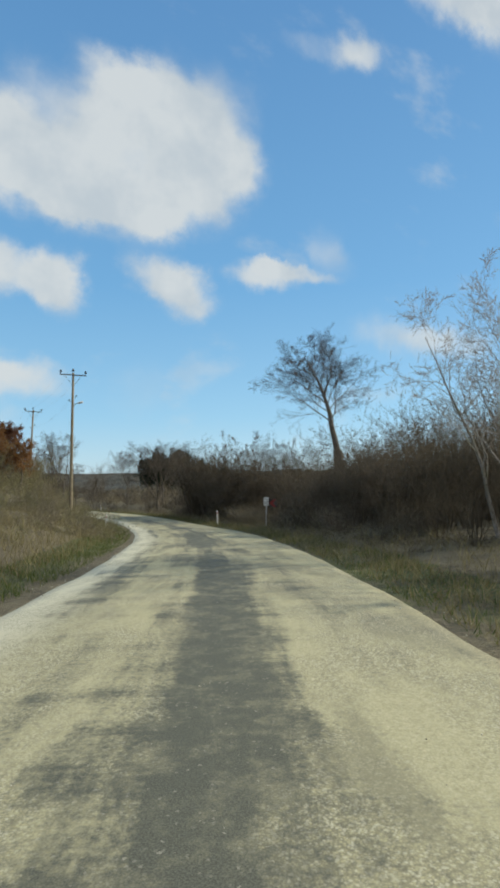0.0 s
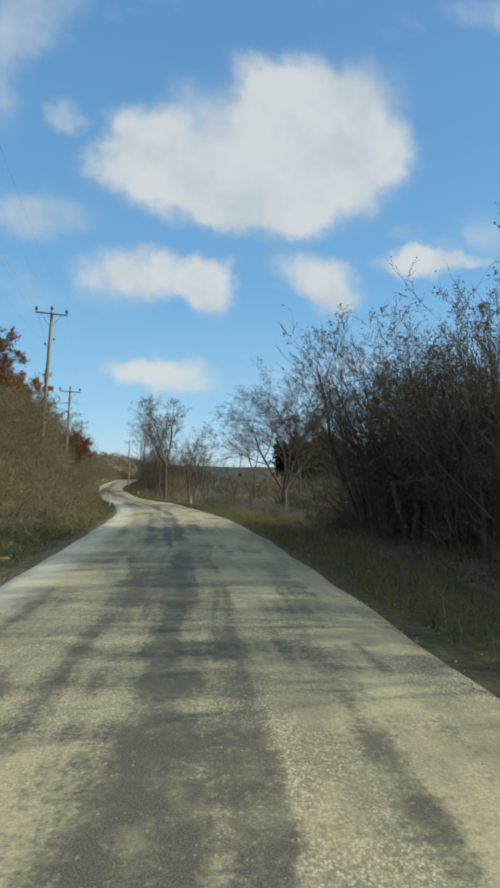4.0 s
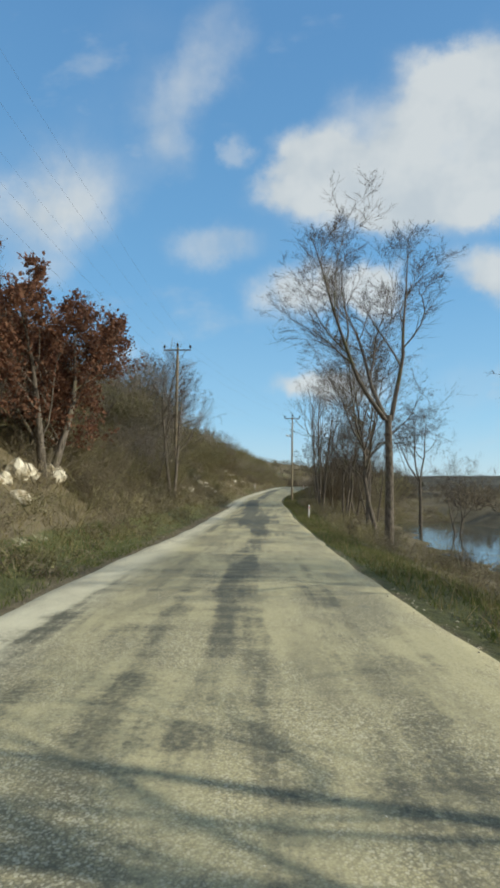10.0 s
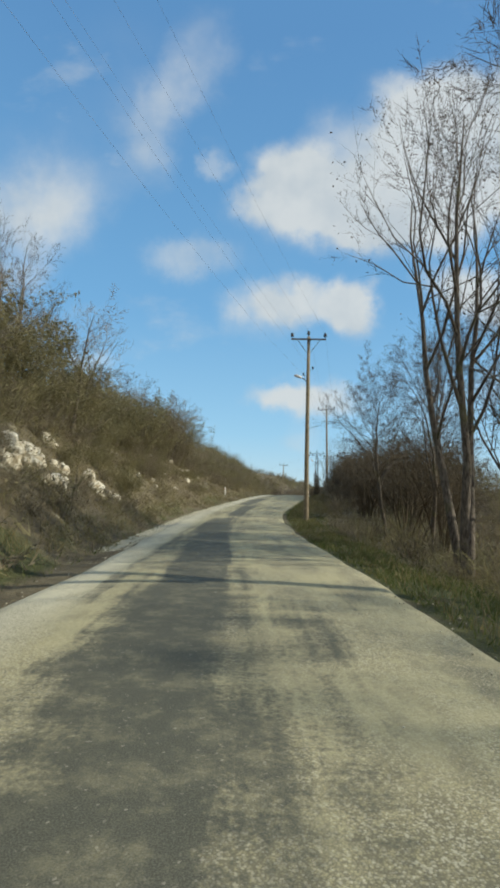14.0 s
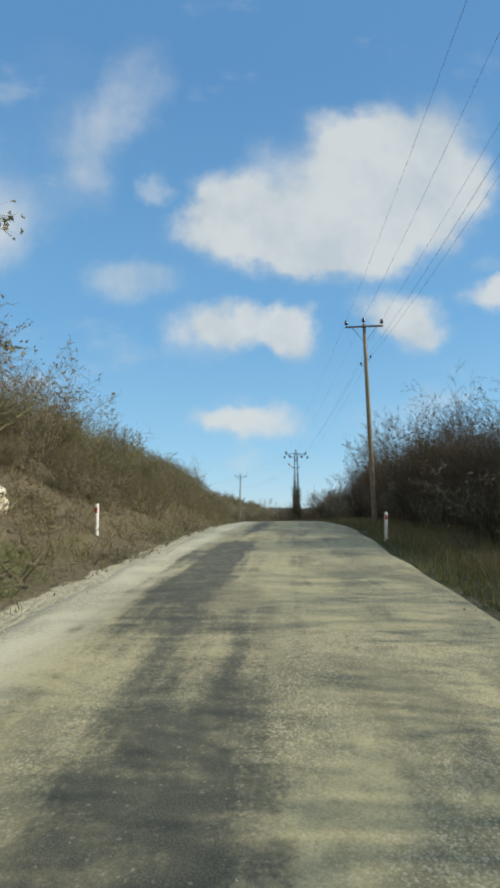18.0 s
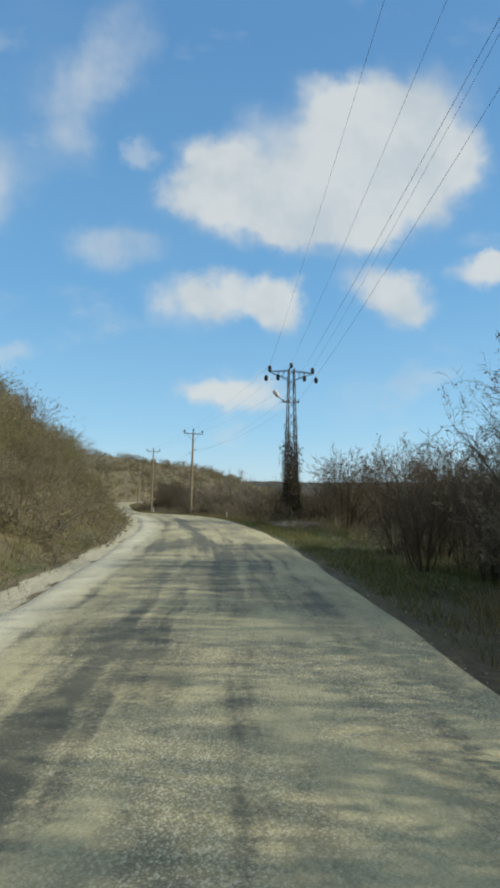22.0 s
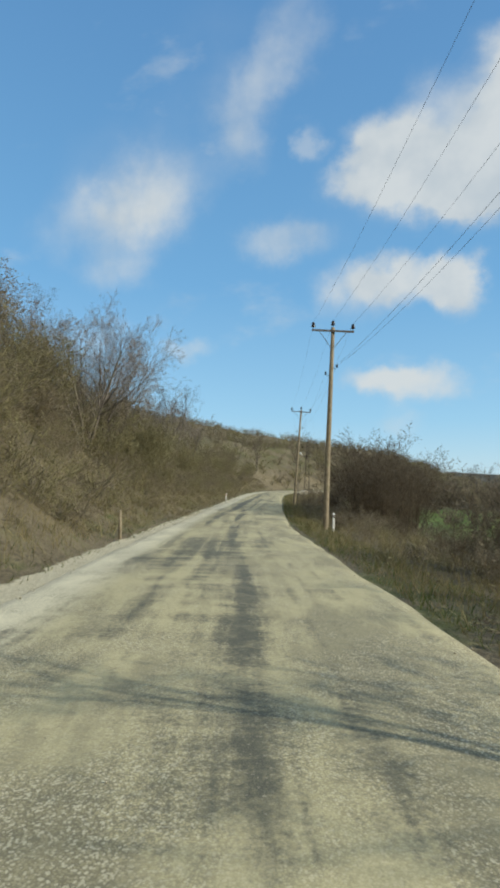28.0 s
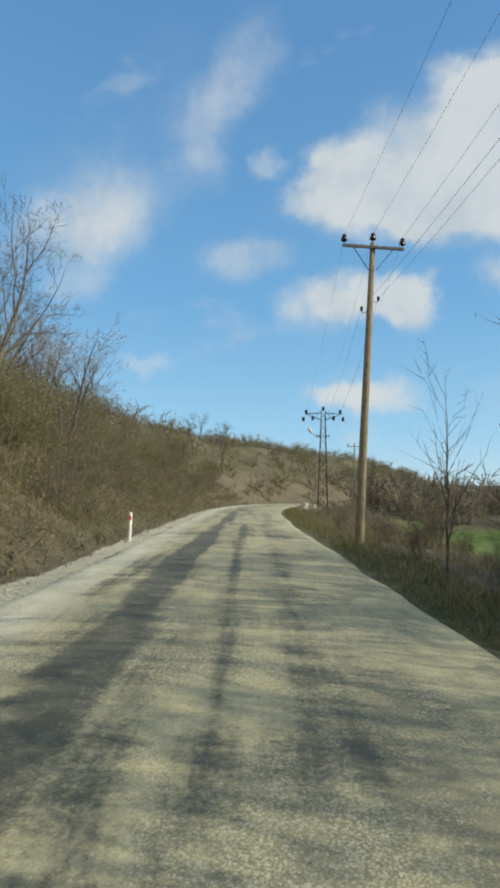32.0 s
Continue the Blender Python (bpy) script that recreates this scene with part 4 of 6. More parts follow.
def bend_sign(x, y, face):
    sign = thing("bend_sign", "dark red chevron bend sign with white plate on post", "road sign")
    b = Bag()
    b.tube([(-0.06, -0.075, -0.3), (-0.06, -0.075, 1.7)], [0.028, 0.028], 8, True)
    part("pole", b, M["lamp_grey"], sign, "pale grey steel post")
    b = Bag()
    b.box((-0.22, -0.045, 1.2), (0.08, -0.03, 1.68))
    part("plate", b, M["sign_white"], sign, "white rectangular plate")
    b = Bag()
    for k in range(3):
        b.box((-0.2, -0.052, 1.3 + 0.12 * k), (-0.1, -0.044, 1.33 + 0.12 * k))
        b.box((-0.02, -0.052, 1.3 + 0.12 * k), (0.06, -0.044, 1.33 + 0.12 * k))
    part("mark", b, M["steel"], sign)
    b = Bag()
    b.box((0.09, -0.05, 1.1), (0.6, -0.035, 1.6))
    panel = part("panel", b, M["sign_dark"], sign, "dark square panel")
    b = Bag()
    v = [(q, d, z) for d in (-0.062, -0.05) for q, z in ((0.54, 1.57), (0.36, 1.57), (0.13, 1.35), (0.36, 1.13), (0.54, 1.13), (0.32, 1.35))]
    b.put(v, [(0, 1, 2, 5), (5, 2, 3, 4), (11, 8, 7, 6), (10, 9, 8, 11), (0, 6, 7, 1), (1, 7, 8, 2), (2, 8, 9, 3), (3, 9, 10, 4), (4, 10, 11, 5), (5, 11, 6, 0)])
    part("chevron", b, M["sign_red"], panel, "red chevron pointing to the bend")
    sign.matrix_basis = pose(x, y, land_at(x, y), 0, 1.5, face)


bend_sign(8.9, 29.4, 8)


def stub_post(x, y):
    post = thing("stub_post", "short weathered grey fence post in the bank", "fence post")
    b = Bag()
    b.tube([(0, 0, -0.3), (0, 0.01, 0.4), (0.02, 0, 0.85)], [0.05, 0.048, 0.04], 8, True)
    part("body", b, M["pole_wood"], post, "", True)
    post.matrix_basis = pose(x, y, land_at(x, y), 3, -2, 20)


stub_post(-120.9, 224.2)

# ---- plants ----
def ribbon(b, a, c, w, rng):
    """A thin flat twig."""
    a, c = np.asarray(a, float), np.asarray(c, float)
    d = c - a
    u = np.cross(d, rng.normal(size=3))
    u = u / (np.linalg.norm(u) + 1e-9) * w
    b.put([a - u, a + u, c], [(0, 1, 2)])


def turned(d, angle, rng):
    """A direction that leaves d by about that angle."""
    d = d / np.linalg.norm(d)
    u = np.cross(d, rng.normal(size=3))
    u /= np.linalg.norm(u) + 1e-9
    return d * math.cos(angle) + u * math.sin(angle)


def grow(bags, p, d, length, r, level, levels, rng, up, kids, droop):
    """A limb of a bare tree and all that grows on it."""
    p, d, pts, rad = np.asarray(p, float), np.asarray(d, float), [], []
    if level >= levels:
        d = d / np.linalg.norm(d)
        ribbon(bags[2], p, p + d * length, r * 1.1, rng)
        return
    segs = (8 if length > 3 else 4, 6 if length > 1.5 else 3, 3, 2)[min(level, 3)]
    pts.append(p)
    rad.append(r)
    for k in range(segs):
        d = d + rng.normal(size=3) * (0.075, 0.15, 0.2, 0.2)[min(level, 3)] + np.array([0, 0, up * (0.015, 0.1, 0.12, 0.1)[min(level, 3)] - droop * level * 0.05])
        d = d / np.linalg.norm(d)
        p = p + d * length / segs
        pts.append(p)
        rad.append(r * (1 - 0.88 * (k + 1) / segs))
    if level >= 3 or r < 0.012:
        for k in range(segs):
            ribbon(bags[2], pts[k], pts[k] + (pts[k + 1] - pts[k]) * 1.5, max(rad[k], 0.0045), rng)
    else:
        bags[min(level, 1)].tube(pts, [max(q, 0.003) for q in rad], (9 if r > 0.05 else 4, 5 if r > 0.03 else 3, 3)[level])
    count = kids[level]
    first = (0.28, 0.18, 0.12, 0.1)[min(level, 3)]
    for k in range(count):
        u = first + (1 - first) * (k + rng.random()) / count
        i = min(int(u * segs), segs - 1)
        q = pts[i] + (pts[i + 1] - pts[i]) * (u * segs - i)
        sub = length * (0.5, 0.48, 0.5, 0.55)[min(level, 3)] * (1.25 - 0.75 * u) * (0.65 + 0.7 * rng.random())
        spread = rng.uniform(24, 50) if level == 0 else rng.uniform(22, 55)
        here = r * (1 - 0.88 * u)
        grow(bags, q, turned(pts[i + 1] - pts[i], radians(spread), rng), sub, max(min(here * 0.68, sub * 0.0105), 0.0045), level + 1, levels, rng, up, kids, droop)


def bare_tree(seed, height, radius, kids, levels=4, up=1.0, droop=0.0, lean=(0, 0), stems=1, mats=("bark", "twig"), label="leafless roadside tree with fine bare twigs", bole=0.0, leaves=0, leaf_mat="twig", leaf_size=0.06, splay=0.2):
    tree = thing("tree", label, "tree", "bare trees beside the road")
    rng = np.random.default_rng(seed)
    bags = [Bag(), Bag(), Bag()]
    if bole:
        bags[0].tube([(0, 0, -0.3), (0.03, 0.02, bole * 0.5), (0, 0.04, bole * 1.04)], [radius * 1.9, radius * 1.6, radius * 1.35], 9)
    for k in range(stems):
        a = 2 * math.pi * k / max(stems, 1) + rng.random()
        out = 0.0 if stems == 1 else splay * (0.6 + 0.8 * rng.random())
        d = np.array([lean[0] + out * math.cos(a), lean[1] + out * math.sin(a), 1.0])
        grow(bags, (0.12 * math.cos(a) * (stems > 1), 0.12 * math.sin(a) * (stems > 1), bole - 0.3 * (bole == 0)), d, height * (0.78 if stems == 1 else 0.72 + 0.2 * rng.random()), radius, 0, levels, rng, up, kids, droop)
    bags[0].put(np.vstack(bags[1].v), bags[1].f)
    part("trunk", bags[0], M[mats[0]], tree, "", True)
    if leaves:
        pool = np.vstack(bags[2].v)
        lb = Bag()
        for _ in range(leaves):
            leaf(lb, rng, pool[rng.integers(len(pool))] + rng.normal(size=3) * 0.05, leaf_size * (0.6 + 0.8 * rng.random()))
        part("foliage", lb, M[leaf_mat], tree)
    part("crown", bags[2], M[mats[1]], tree)
    return tree


def speck(b, rng, at, size):
    """A tiny withered leaf."""
    d, e = rng.normal(size=3), rng.normal(size=3)
    p, d, e = np.asarray(at), d / np.linalg.norm(d) * size, e / np.linalg.norm(e) * size * 0.5
    b.put([p, p + d + e, p + d - e], [(0, 1, 2)])


def shrub_bag(seed, stems=24, twigs=5, subs=3, spread=0.55, leaves=160, flat=False, thick=1.0, stem=0.012, leaf_size=0.035):
    """Twigs of a leafless shrub about one metre high and as wide."""
    rng, b = np.random.default_rng(seed), Bag()
    for _ in range(stems):
        a, lean = rng.random() * 6.28, spread * (0.15 + 0.85 * rng.random())
        d = np.array([math.cos(a) * lean, math.sin(a) * lean, 1.0])
        p = np.array([math.cos(a), math.sin(a), 0]) * 0.16 * rng.random() + np.array([0, 0, -0.08])
        ln, pts = 0.6 + 0.42 * rng.random(), []
        for k in range(3):
            pts.append(p)
            d = d + rng.normal(size=3) * 0.14
            p = p + d / np.linalg.norm(d) * ln / 2.6
        pts.append(p)
        if flat:
            for q, w in zip(pts, pts[1:]):
                ribbon(b, q, w, 0.009 * thick, rng)
        else:
            b.tube(pts, [stem, stem * 0.75, stem * 0.5, stem * 0.25], 3)
        for _ in range(twigs):
            i = rng.integers(0, 3)
            q = pts[i] + (pts[i + 1] - pts[i]) * rng.random()
            t = turned(pts[i + 1] - pts[i] + 1e-6, radians(rng.uniform(25, 70)), rng)
            e = q + t * (0.16 + 0.24 * rng.random())
            ribbon(b, q, e, 0.005 * thick, rng)
            for _ in range(subs):
                c = q + (e - q) * (0.3 + 0.7 * rng.random())
                ribbon(b, c, c + turned(t, radians(rng.uniform(20, 60)), rng) * (0.08 + 0.14 * rng.random()), 0.0035 * thick, rng)
    pool = np.vstack(b.v)
    for _ in range(leaves):
        speck(b, rng, pool[rng.integers(len(pool))], leaf_size * (0.6 + rng.random()))
    return b


def bush_bag(seed, height, stems, kids, splay, leaves, leaf_size=0.05, radius=0.02):
    """A many-stemmed leafless bush at its true size."""
    rng, b = np.random.default_rng(seed), Bag()
    for k in range(stems):
        a, out = rng.random() * 6.28, splay * (0.1 + 0.9 * rng.random())
        foot = np.array([math.cos(a), math.sin(a), 0.0]) * height * 0.1 * rng.random() + np.array([0, 0, -0.1])
        grow([b, b, b], foot, np.array([math.cos(a) * out, math.sin(a) * out, 1.0]), height * (0.55 + 0.4 * rng.random()), radius * (0.6 + 0.6 * rng.random()), 0, 3, rng, 0.5, kids, 0.1)
    pool = np.vstack(b.v)
    for _ in range(leaves):
        speck(b, rng, pool[rng.integers(len(pool))], leaf_size * (0.7 + rng.random()))
    return b


def bush_things(name, mat, count, label, group, seed, height, leaves, leaf_size, **kw):
    """Bushes to copy whose stems and withered leaves are parts."""
    out = []
    for k in range(count):
        bush = thing(name, label, "shrub", group)
        b, rng = bush_bag(seed + k, height, leaves=0, **kw), np.random.default_rng(seed + k)
        part("crown", b, M[mat], bush)
        pool, f = np.vstack(b.v), Bag()
        for _ in range(leaves):
            speck(f, rng, pool[rng.integers(len(pool))], leaf_size * (0.7 + rng.random()))
        part("foliage", f, M[mat], bush)
        out.append((bush, height))
    return out


def bush_kinds(name, mat, count, label, group, seed, height, **kw):
    """Some bushes to copy: meshes shared by all of that kind."""
    return [(bush_bag(seed + k, height, **kw).mesh(name, M[mat]), label, group, height) for k in range(count)]


# pale crags in the left cut that nothing grows on: s, n, size
CRAGS = [(137.4, -5.6, 0.65), (138.6, -5.9, 0.9), (139.8, -5.6, 0.6), (141.6, -6.0, 0.5), (144.1, -5.5, 0.8), (145.2, -5.3, 0.55), (100.5, -6.2, 0.6), (102.0, -6.6, 0.9)]
BARE = [(*map(float, spot(s, n)), k) for s, n, k in CRAGS]


def beside_post(x, y, reach):
    """Whether a marker post or a bare crag stands that near."""
    if any(math.hypot(x - p[0], y - p[1]) < 0.75 * reach for p in BARE):
        return True
    return any(math.hypot(x - p[0], y - p[1]) < reach for p in POSTS + [(-120.9, 224.2, 0)])


def put_shrub(kind, x, y, size, tall, spin, sink=0.05):
    if len(kind) == 2:
        return put_bush(kind, x, y, size, tall, spin, sink)
    if beside_post(x, y, 0.5 + 0.6 * size):
        return None
    me, label, group, high = kind
    ob = tagged(new(me.name.split(".")[0], me), label, "shrub", group)
    ob.matrix_basis = pose(x, y, land_at(x, y) - sink, 0, 0, spin) @ Matrix.Diagonal((size / high, size / high, tall / high, 1))
    return ob


def scatter(rng, s0, s1, n0, n1, count):
    s, n = rng.uniform(s0, s1, count), rng.uniform(n0, n1, count)
    x, y = spot(s, n)
    return x, y, s, n


HEDGE = bush_things("hedge_shrub", "dark_scrub", 4, "dense dark leafless hedge shrub beside the road", "dark hedge shrubs", 11, 4.0, 700, 0.04, stems=9, kids=(6, 5, 5), splay=0.5, radius=0.03)
THORN = bush_things("thorn_bush", "brown_scrub", 2, "large round brown leafless thorn bush on the verge", "brown thorn bushes", 21, 4.2, stems=13, kids=(9, 7, 6), splay=0.62, leaves=3000, leaf_size=0.037, radius=0.035)
SCRUB = bush_kinds("bank_shrub", "scrub", 4, "brown leafless shrub on the roadside bank", "brown bank shrubs", 31, 1.7, stems=9, kids=(5, 4, 3), splay=0.7, leaves=460, leaf_size=0.045, radius=0.012)
OLIVE = bush_kinds("olive_shrub", "olive_scrub", 3, "olive-brown bushy shrub with dry leaves on the bank", "brown bank shrubs", 51, 1.7, stems=9, kids=(5, 4, 3), splay=0.65, leaves=700, leaf_size=0.045, radius=0.012)
GREEN = bush_kinds("evergreen_tree", "evergreen", 2, "dark dense evergreen tree across the valley", "evergreen trees", 71, 4.2, stems=12, kids=(9, 5, 4), splay=0.5, leaves=9000, leaf_size=0.14, radius=0.03)

WOOD = bush_things("hedge_thicket", "brown_scrub", 4, "tall dense brown thicket of leafless hedge trees", "hedge thickets", 141, 5.0, 1100, 0.042, stems=13, kids=(7, 5, 5), splay=0.5, radius=0.035)
BRUSH = bush_things("bank_thicket", "olive_scrub", 3, "dense olive-brown thicket covering the roadside bank", "bank thickets", 151, 4.0, 6500, 0.05, stems=13, kids=(7, 5, 4), splay=0.62, radius=0.025)
BRUSH += bush_things("bank_thicket", "scrub", 2, "dense grey-brown leafless thicket covering the roadside bank", "bank thickets", 161, 4.0, 5000, 0.045, stems=13, kids=(7, 5, 5), splay=0.62, radius=0.025)
standing = []


def put_bush(kind, x, y, size, tall, spin, sink=0.08):
    """Stand a bush that has parts: itself the first time, then copies."""
    if beside_post(x, y, 0.5 + 0.55 * size):
        return
    bush, high = kind
    m = pose(float(x), float(y), land_at(float(x), float(y)) - sink, 0, 0, spin) @ Matrix.Diagonal((size / high, size / high, tall / high, 1))
    if bush in standing:
        copy_thing(bush, Matrix.LocRotScale(m.translation, m.to_quaternion(), None)).scale = m.to_scale()
    else:
        bush.matrix_basis = m
        standing.append(bush)


rng = np.random.default_rng(15)
# thickets right of the road at the start, and from the crest to the tower
for s0, s1, n0, n1, count, lo, hi in ((5, 18, 5.4, 7.2, 8, 1.4, 2.6), (18, 40, 5.2, 7.0, 10, 1.5, 2.6), (6, 18, 6.8, 9.5, 7, 2.8, 4.0), (9, 26, 9.5, 15.0, 10, 4.6, 5.8), (22, 40, 9.5, 15.0, 10, 5.4, 6.6), (199, 207, 6.4, 9.5, 6, 4.8, 6.0), (184, 200, 6.5, 9.0, 6, 5.4, 6.8), (43, 52, 6.4, 9.5, 8, 6.0, 7.6), (222, 262, 4.5, 9.0, 40, 1.4, 3.0), (288, 298, 8.6, 14.0, 9, 4.6, 6.4), (281, 290, 6.2, 8.8, 8, 2.6, 4.2), (198, 211, 4.7, 7.0, 12, 1.6, 3.0), (262, 330, 4.3, 8.0, 34, 0.7, 1.6), (60, 150, 4.6, 8.0, 24, 0.6, 1.3), (143, 158, 7.5, 12.0, 9, 4.6, 6.2), (159, 174, 7.5, 11.0, 12, 4.4, 6.0), (174, 187, 5.6, 9.0, 16, 3.8, 5.6), (172, 208, 5.2, 7.0, 14, 1.6, 3.0), (172, 208, 6.6, 9.5, 12, 3.8, 5.4), (172, 206, 9.5, 15.0, 11, 5.4, 7.0)):
    x, y, s, n = scatter(rng, s0, s1, n0, n1, count)
    for i in range(count):
        if abs(x[i] - 8.9) + abs(y[i] - 29.4) > 4.6:
            t = rng.uniform(lo, hi)
            put_bush(WOOD[rng.integers(4)], x[i], y[i], t * rng.uniform(0.85, 1.15), t, rng.uniform(0, 360))
# thickets on the left bank
for s0, s1, n0, n1, count, lo, hi in ((56, 84, -13, -7.5, 14, 2.6, 4.2), (84, 108, -13, -8.5, 12, 2.6, 4.0), (106, 128, -11, -6.2, 18, 2.6, 4.4), (60, 130, -7.2, -4.8, 26, 1.2, 2.2), (130, 345, -7.0, -4.9, 44, 1.0, 2.0), (124, 152, -13, -8.0, 24, 3.6, 5.2), (152, 168, -12, -6.4, 15, 3.0, 4.8), (160, 169, -9.5, -6.6, 6, 3.4, 4.6), (168, 188, -12, -7.0, 8, 1.2, 2.0), (148, 188, -8.0, -4.7, 30, 0.7, 1.5), (104, 128, -6.4, -4.7, 16, 0.8, 1.8), (124, 152, -6.4, -4.6, 24, 0.8, 1.6), (92, 104, -8.4, -6.8, 8, 1.4, 2.4), (296, 335, -8.0, -4.8, 22, 0.8, 1.8), (186, 214, -11, -6.5, 10, 1.6, 2.6), (214, 262, -15, -7.0, 22, 2.2, 3.6), (262, 300, -13, -6.6, 22, 2.6, 4.2), (300, 345, -14, -6.6, 14, 2.0, 3.4)):
    x, y, s, n = scatter(rng, s0, s1, n0, n1, count)
    for i in range(count):
        t = rng.uniform(lo, hi)
        put_bush(BRUSH[rng.integers(5)], x[i], y[i], t * rng.uniform(1.0, 1.35), t, rng.uniform(0, 360))

rng = np.random.default_rng(5)
# the dark hedge on the right at the start, and again before the tower
for s0, s1, n0, n1, count, lo, hi in ((18, 28, 6.4, 9.0, 14, 2.8, 4.2), (15, 28, 10.0, 13.5, 16, 3.0, 4.6), (19, 31, 5.6, 7.6, 12, 1.6, 2.6), (22, 36, 7.5, 10.5, 18, 3.4, 4.8), (29, 41, 9.5, 13.5, 16, 2.8, 3.8), (41.5, 52, 5.8, 8.5, 20, 2.6, 4.4), (41, 52, 8.5, 12.5, 16, 4.0, 5.4), (43, 53, 6.2, 9.0, 12, 4.4, 5.8), (157, 172, 5.4, 7.2, 12, 1.0, 2.0), (160, 174, 9.5, 12, 14, 3.0, 4.4), (172, 209, 4.6, 6.6, 34, 1.2, 2.8), (171, 210, 6.4, 10.5, 40, 3.0, 5.2), (193, 211, 7.0, 9.5, 16, 4.4, 5.7), (226, 247, 4.9, 7.5, 22, 0.8, 1.4), (195, 208, 4.8, 6.0, 10, 1.4, 2.4), (200, 210, 5.0, 7.0, 14, 2.2, 3.6)):
    x, y, s, n = scatter(rng, s0, s1, n0, n1, count)
    for i in range(count):
        if abs(x[i] - 8.9) + abs(y[i] - 29.4) < 3.4:
            continue
        t = rng.uniform(lo, hi)
        put_shrub(SCRUB[rng.integers(4)] if s[i] > 140 and t < 2.6 and rng.random() < 0.35 else HEDGE[rng.integers(4)], x[i], y[i], t * rng.uniform(0.8, 1.15), t, rng.uniform(0, 360))
# low growth on the right past the tower and beside the river
for s0, s1, n0, n1, count, lo, hi in ((56, 146, 4.6, 8.5, 44, 0.5, 1.2), (210, 232, 8.0, 14, 34, 2.2, 3.8), (222, 262, 4.6, 9.0, 44, 0.9, 1.9), (262, 300, 4.6, 8.0, 34, 0.8, 1.6), (292, 345, 4.2, 8.0, 36, 0.6, 1.3)):
    x, y, s, n = scatter(rng, s0, s1, n0, n1, count)
    for i in range(count):
        if 205 < s[i] < 221 and n[i] < 8.5:
            continue
        t = rng.uniform(lo, hi)
        put_shrub(SCRUB[rng.integers(4)] if rng.random() < 0.75 or t < 2 else HEDGE[rng.integers(4)], x[i], y[i], t * rng.uniform(0.9, 1.4), t, rng.uniform(0, 360))
# big thorn bushes near the end, on the right
for s0, n0, t in ((294.0, 8.9, 6.4), (296.5, 10.2, 7.0), (290.0, 10.0, 6.2), (296.0, 12.4, 7.8), (301.0, 13.0, 7.0), (283.5, 7.6, 4.8), (287.0, 8.0, 5.4), (289.0, 6.6, 1.9), (306.5, 7.6, 2.0), (262, 6.4, 2.6), (226, 7.6, 2.2), (284, 8.2, 2.6), (297.5, 6.6, 1.7), (218.5, 9.6, 4.8), (221.5, 8.0, 4.6), (225, 10.5, 4.4), (229, 9.5, 3.4), (215.5, 10.5, 4.2)):
    x, y = spot(s0, n0)
    put_bush(THORN[int(s0 * 2) % 2], x, y, 1.15 * t, t, s0 * 7, 0.05)
# large shrubs on the left bank
BIG = bush_things("tall_bank_shrub", "olive_scrub", 2, "tall dense olive-brown shrub beside the road", "tall bank shrubs", 81, 3.2, 1500, 0.05, stems=10, kids=(6, 5, 4), splay=0.65, radius=0.022) + bush_things("tall_bank_shrub", "scrub", 2, "tall dense brown leafless shrub beside the road", "tall bank shrubs", 85, 3.2, 900, 0.045, stems=10, kids=(7, 5, 4), splay=0.65, radius=0.022)
x, y, s, n = scatter(rng, 48, 340, -10.5, -6.4, 78)
for i in range(len(x)):
    t = rng.uniform(2.2, 3.7) * (0.7 if 185 < s[i] < 225 else 1.0)
    put_shrub(BIG[rng.integers(4)], x[i], y[i], t * rng.uniform(1.0, 1.4), t, rng.uniform(0, 360))
for s0, n0, t in ((277, -6.4, 3.2), (281, -6.0, 3.0), (285, -6.6, 3.4), (113, -5.6, 2.4), (118, -5.8, 2.6), (110, -6.2, 2.6), (174, -7.0, 3.4), (170, -7.6, 3.6), (166, -7.2, 3.4), (154, -8, 3.6), (159, -8.2, 3.8), (126, -7, 3.2), (132, -8, 3.4), (151, 11, 3.6), (154, 12.5, 4.2), (157, 11.5, 4.0), (160, 13, 4.4), (149, 14, 3.8), (163, 11.5, 4.0), (153, 15.5, 4.4), (147, 12, 3.0)):
    x, y = spot(s0, n0)
    put_shrub(BIG[int(s0) % 4], float(x), float(y), t * 1.25, t, s0 * 13)
# evergreen clumps
for x, y, t in ((-27.5, 165, 12.0), (-24, 168, 14.0), (-20, 166, 13.0), (-16, 169, 12.5), (-11, 170, 11.5), (-6, 172, 9.0), (-22, 163, 8.0), (-14, 165, 8.5)):
    put_shrub(GREEN[int(t * 2) % 2], x, y, t * 0.8, t, x * 11, 0.3)
# shrubs close to the road on the left bank
x, y, s, n = scatter(rng, -12, 345, -10.5, -4.6, 230)
for i in range(len(x)):
    t = rng.uniform(0.8, 2.0) * (1.25 if n[i] < -7.5 else 0.85) * (0.7 if s[i] < 40 else 1.0)
    k = rng.random()
    kind = OLIVE[rng.integers(3)] if k < 0.4 else SCRUB[rng.integers(4)]
    put_shrub(kind, x[i], y[i], t * rng.uniform(0.9, 1.35), t, rng.uniform(0, 360))


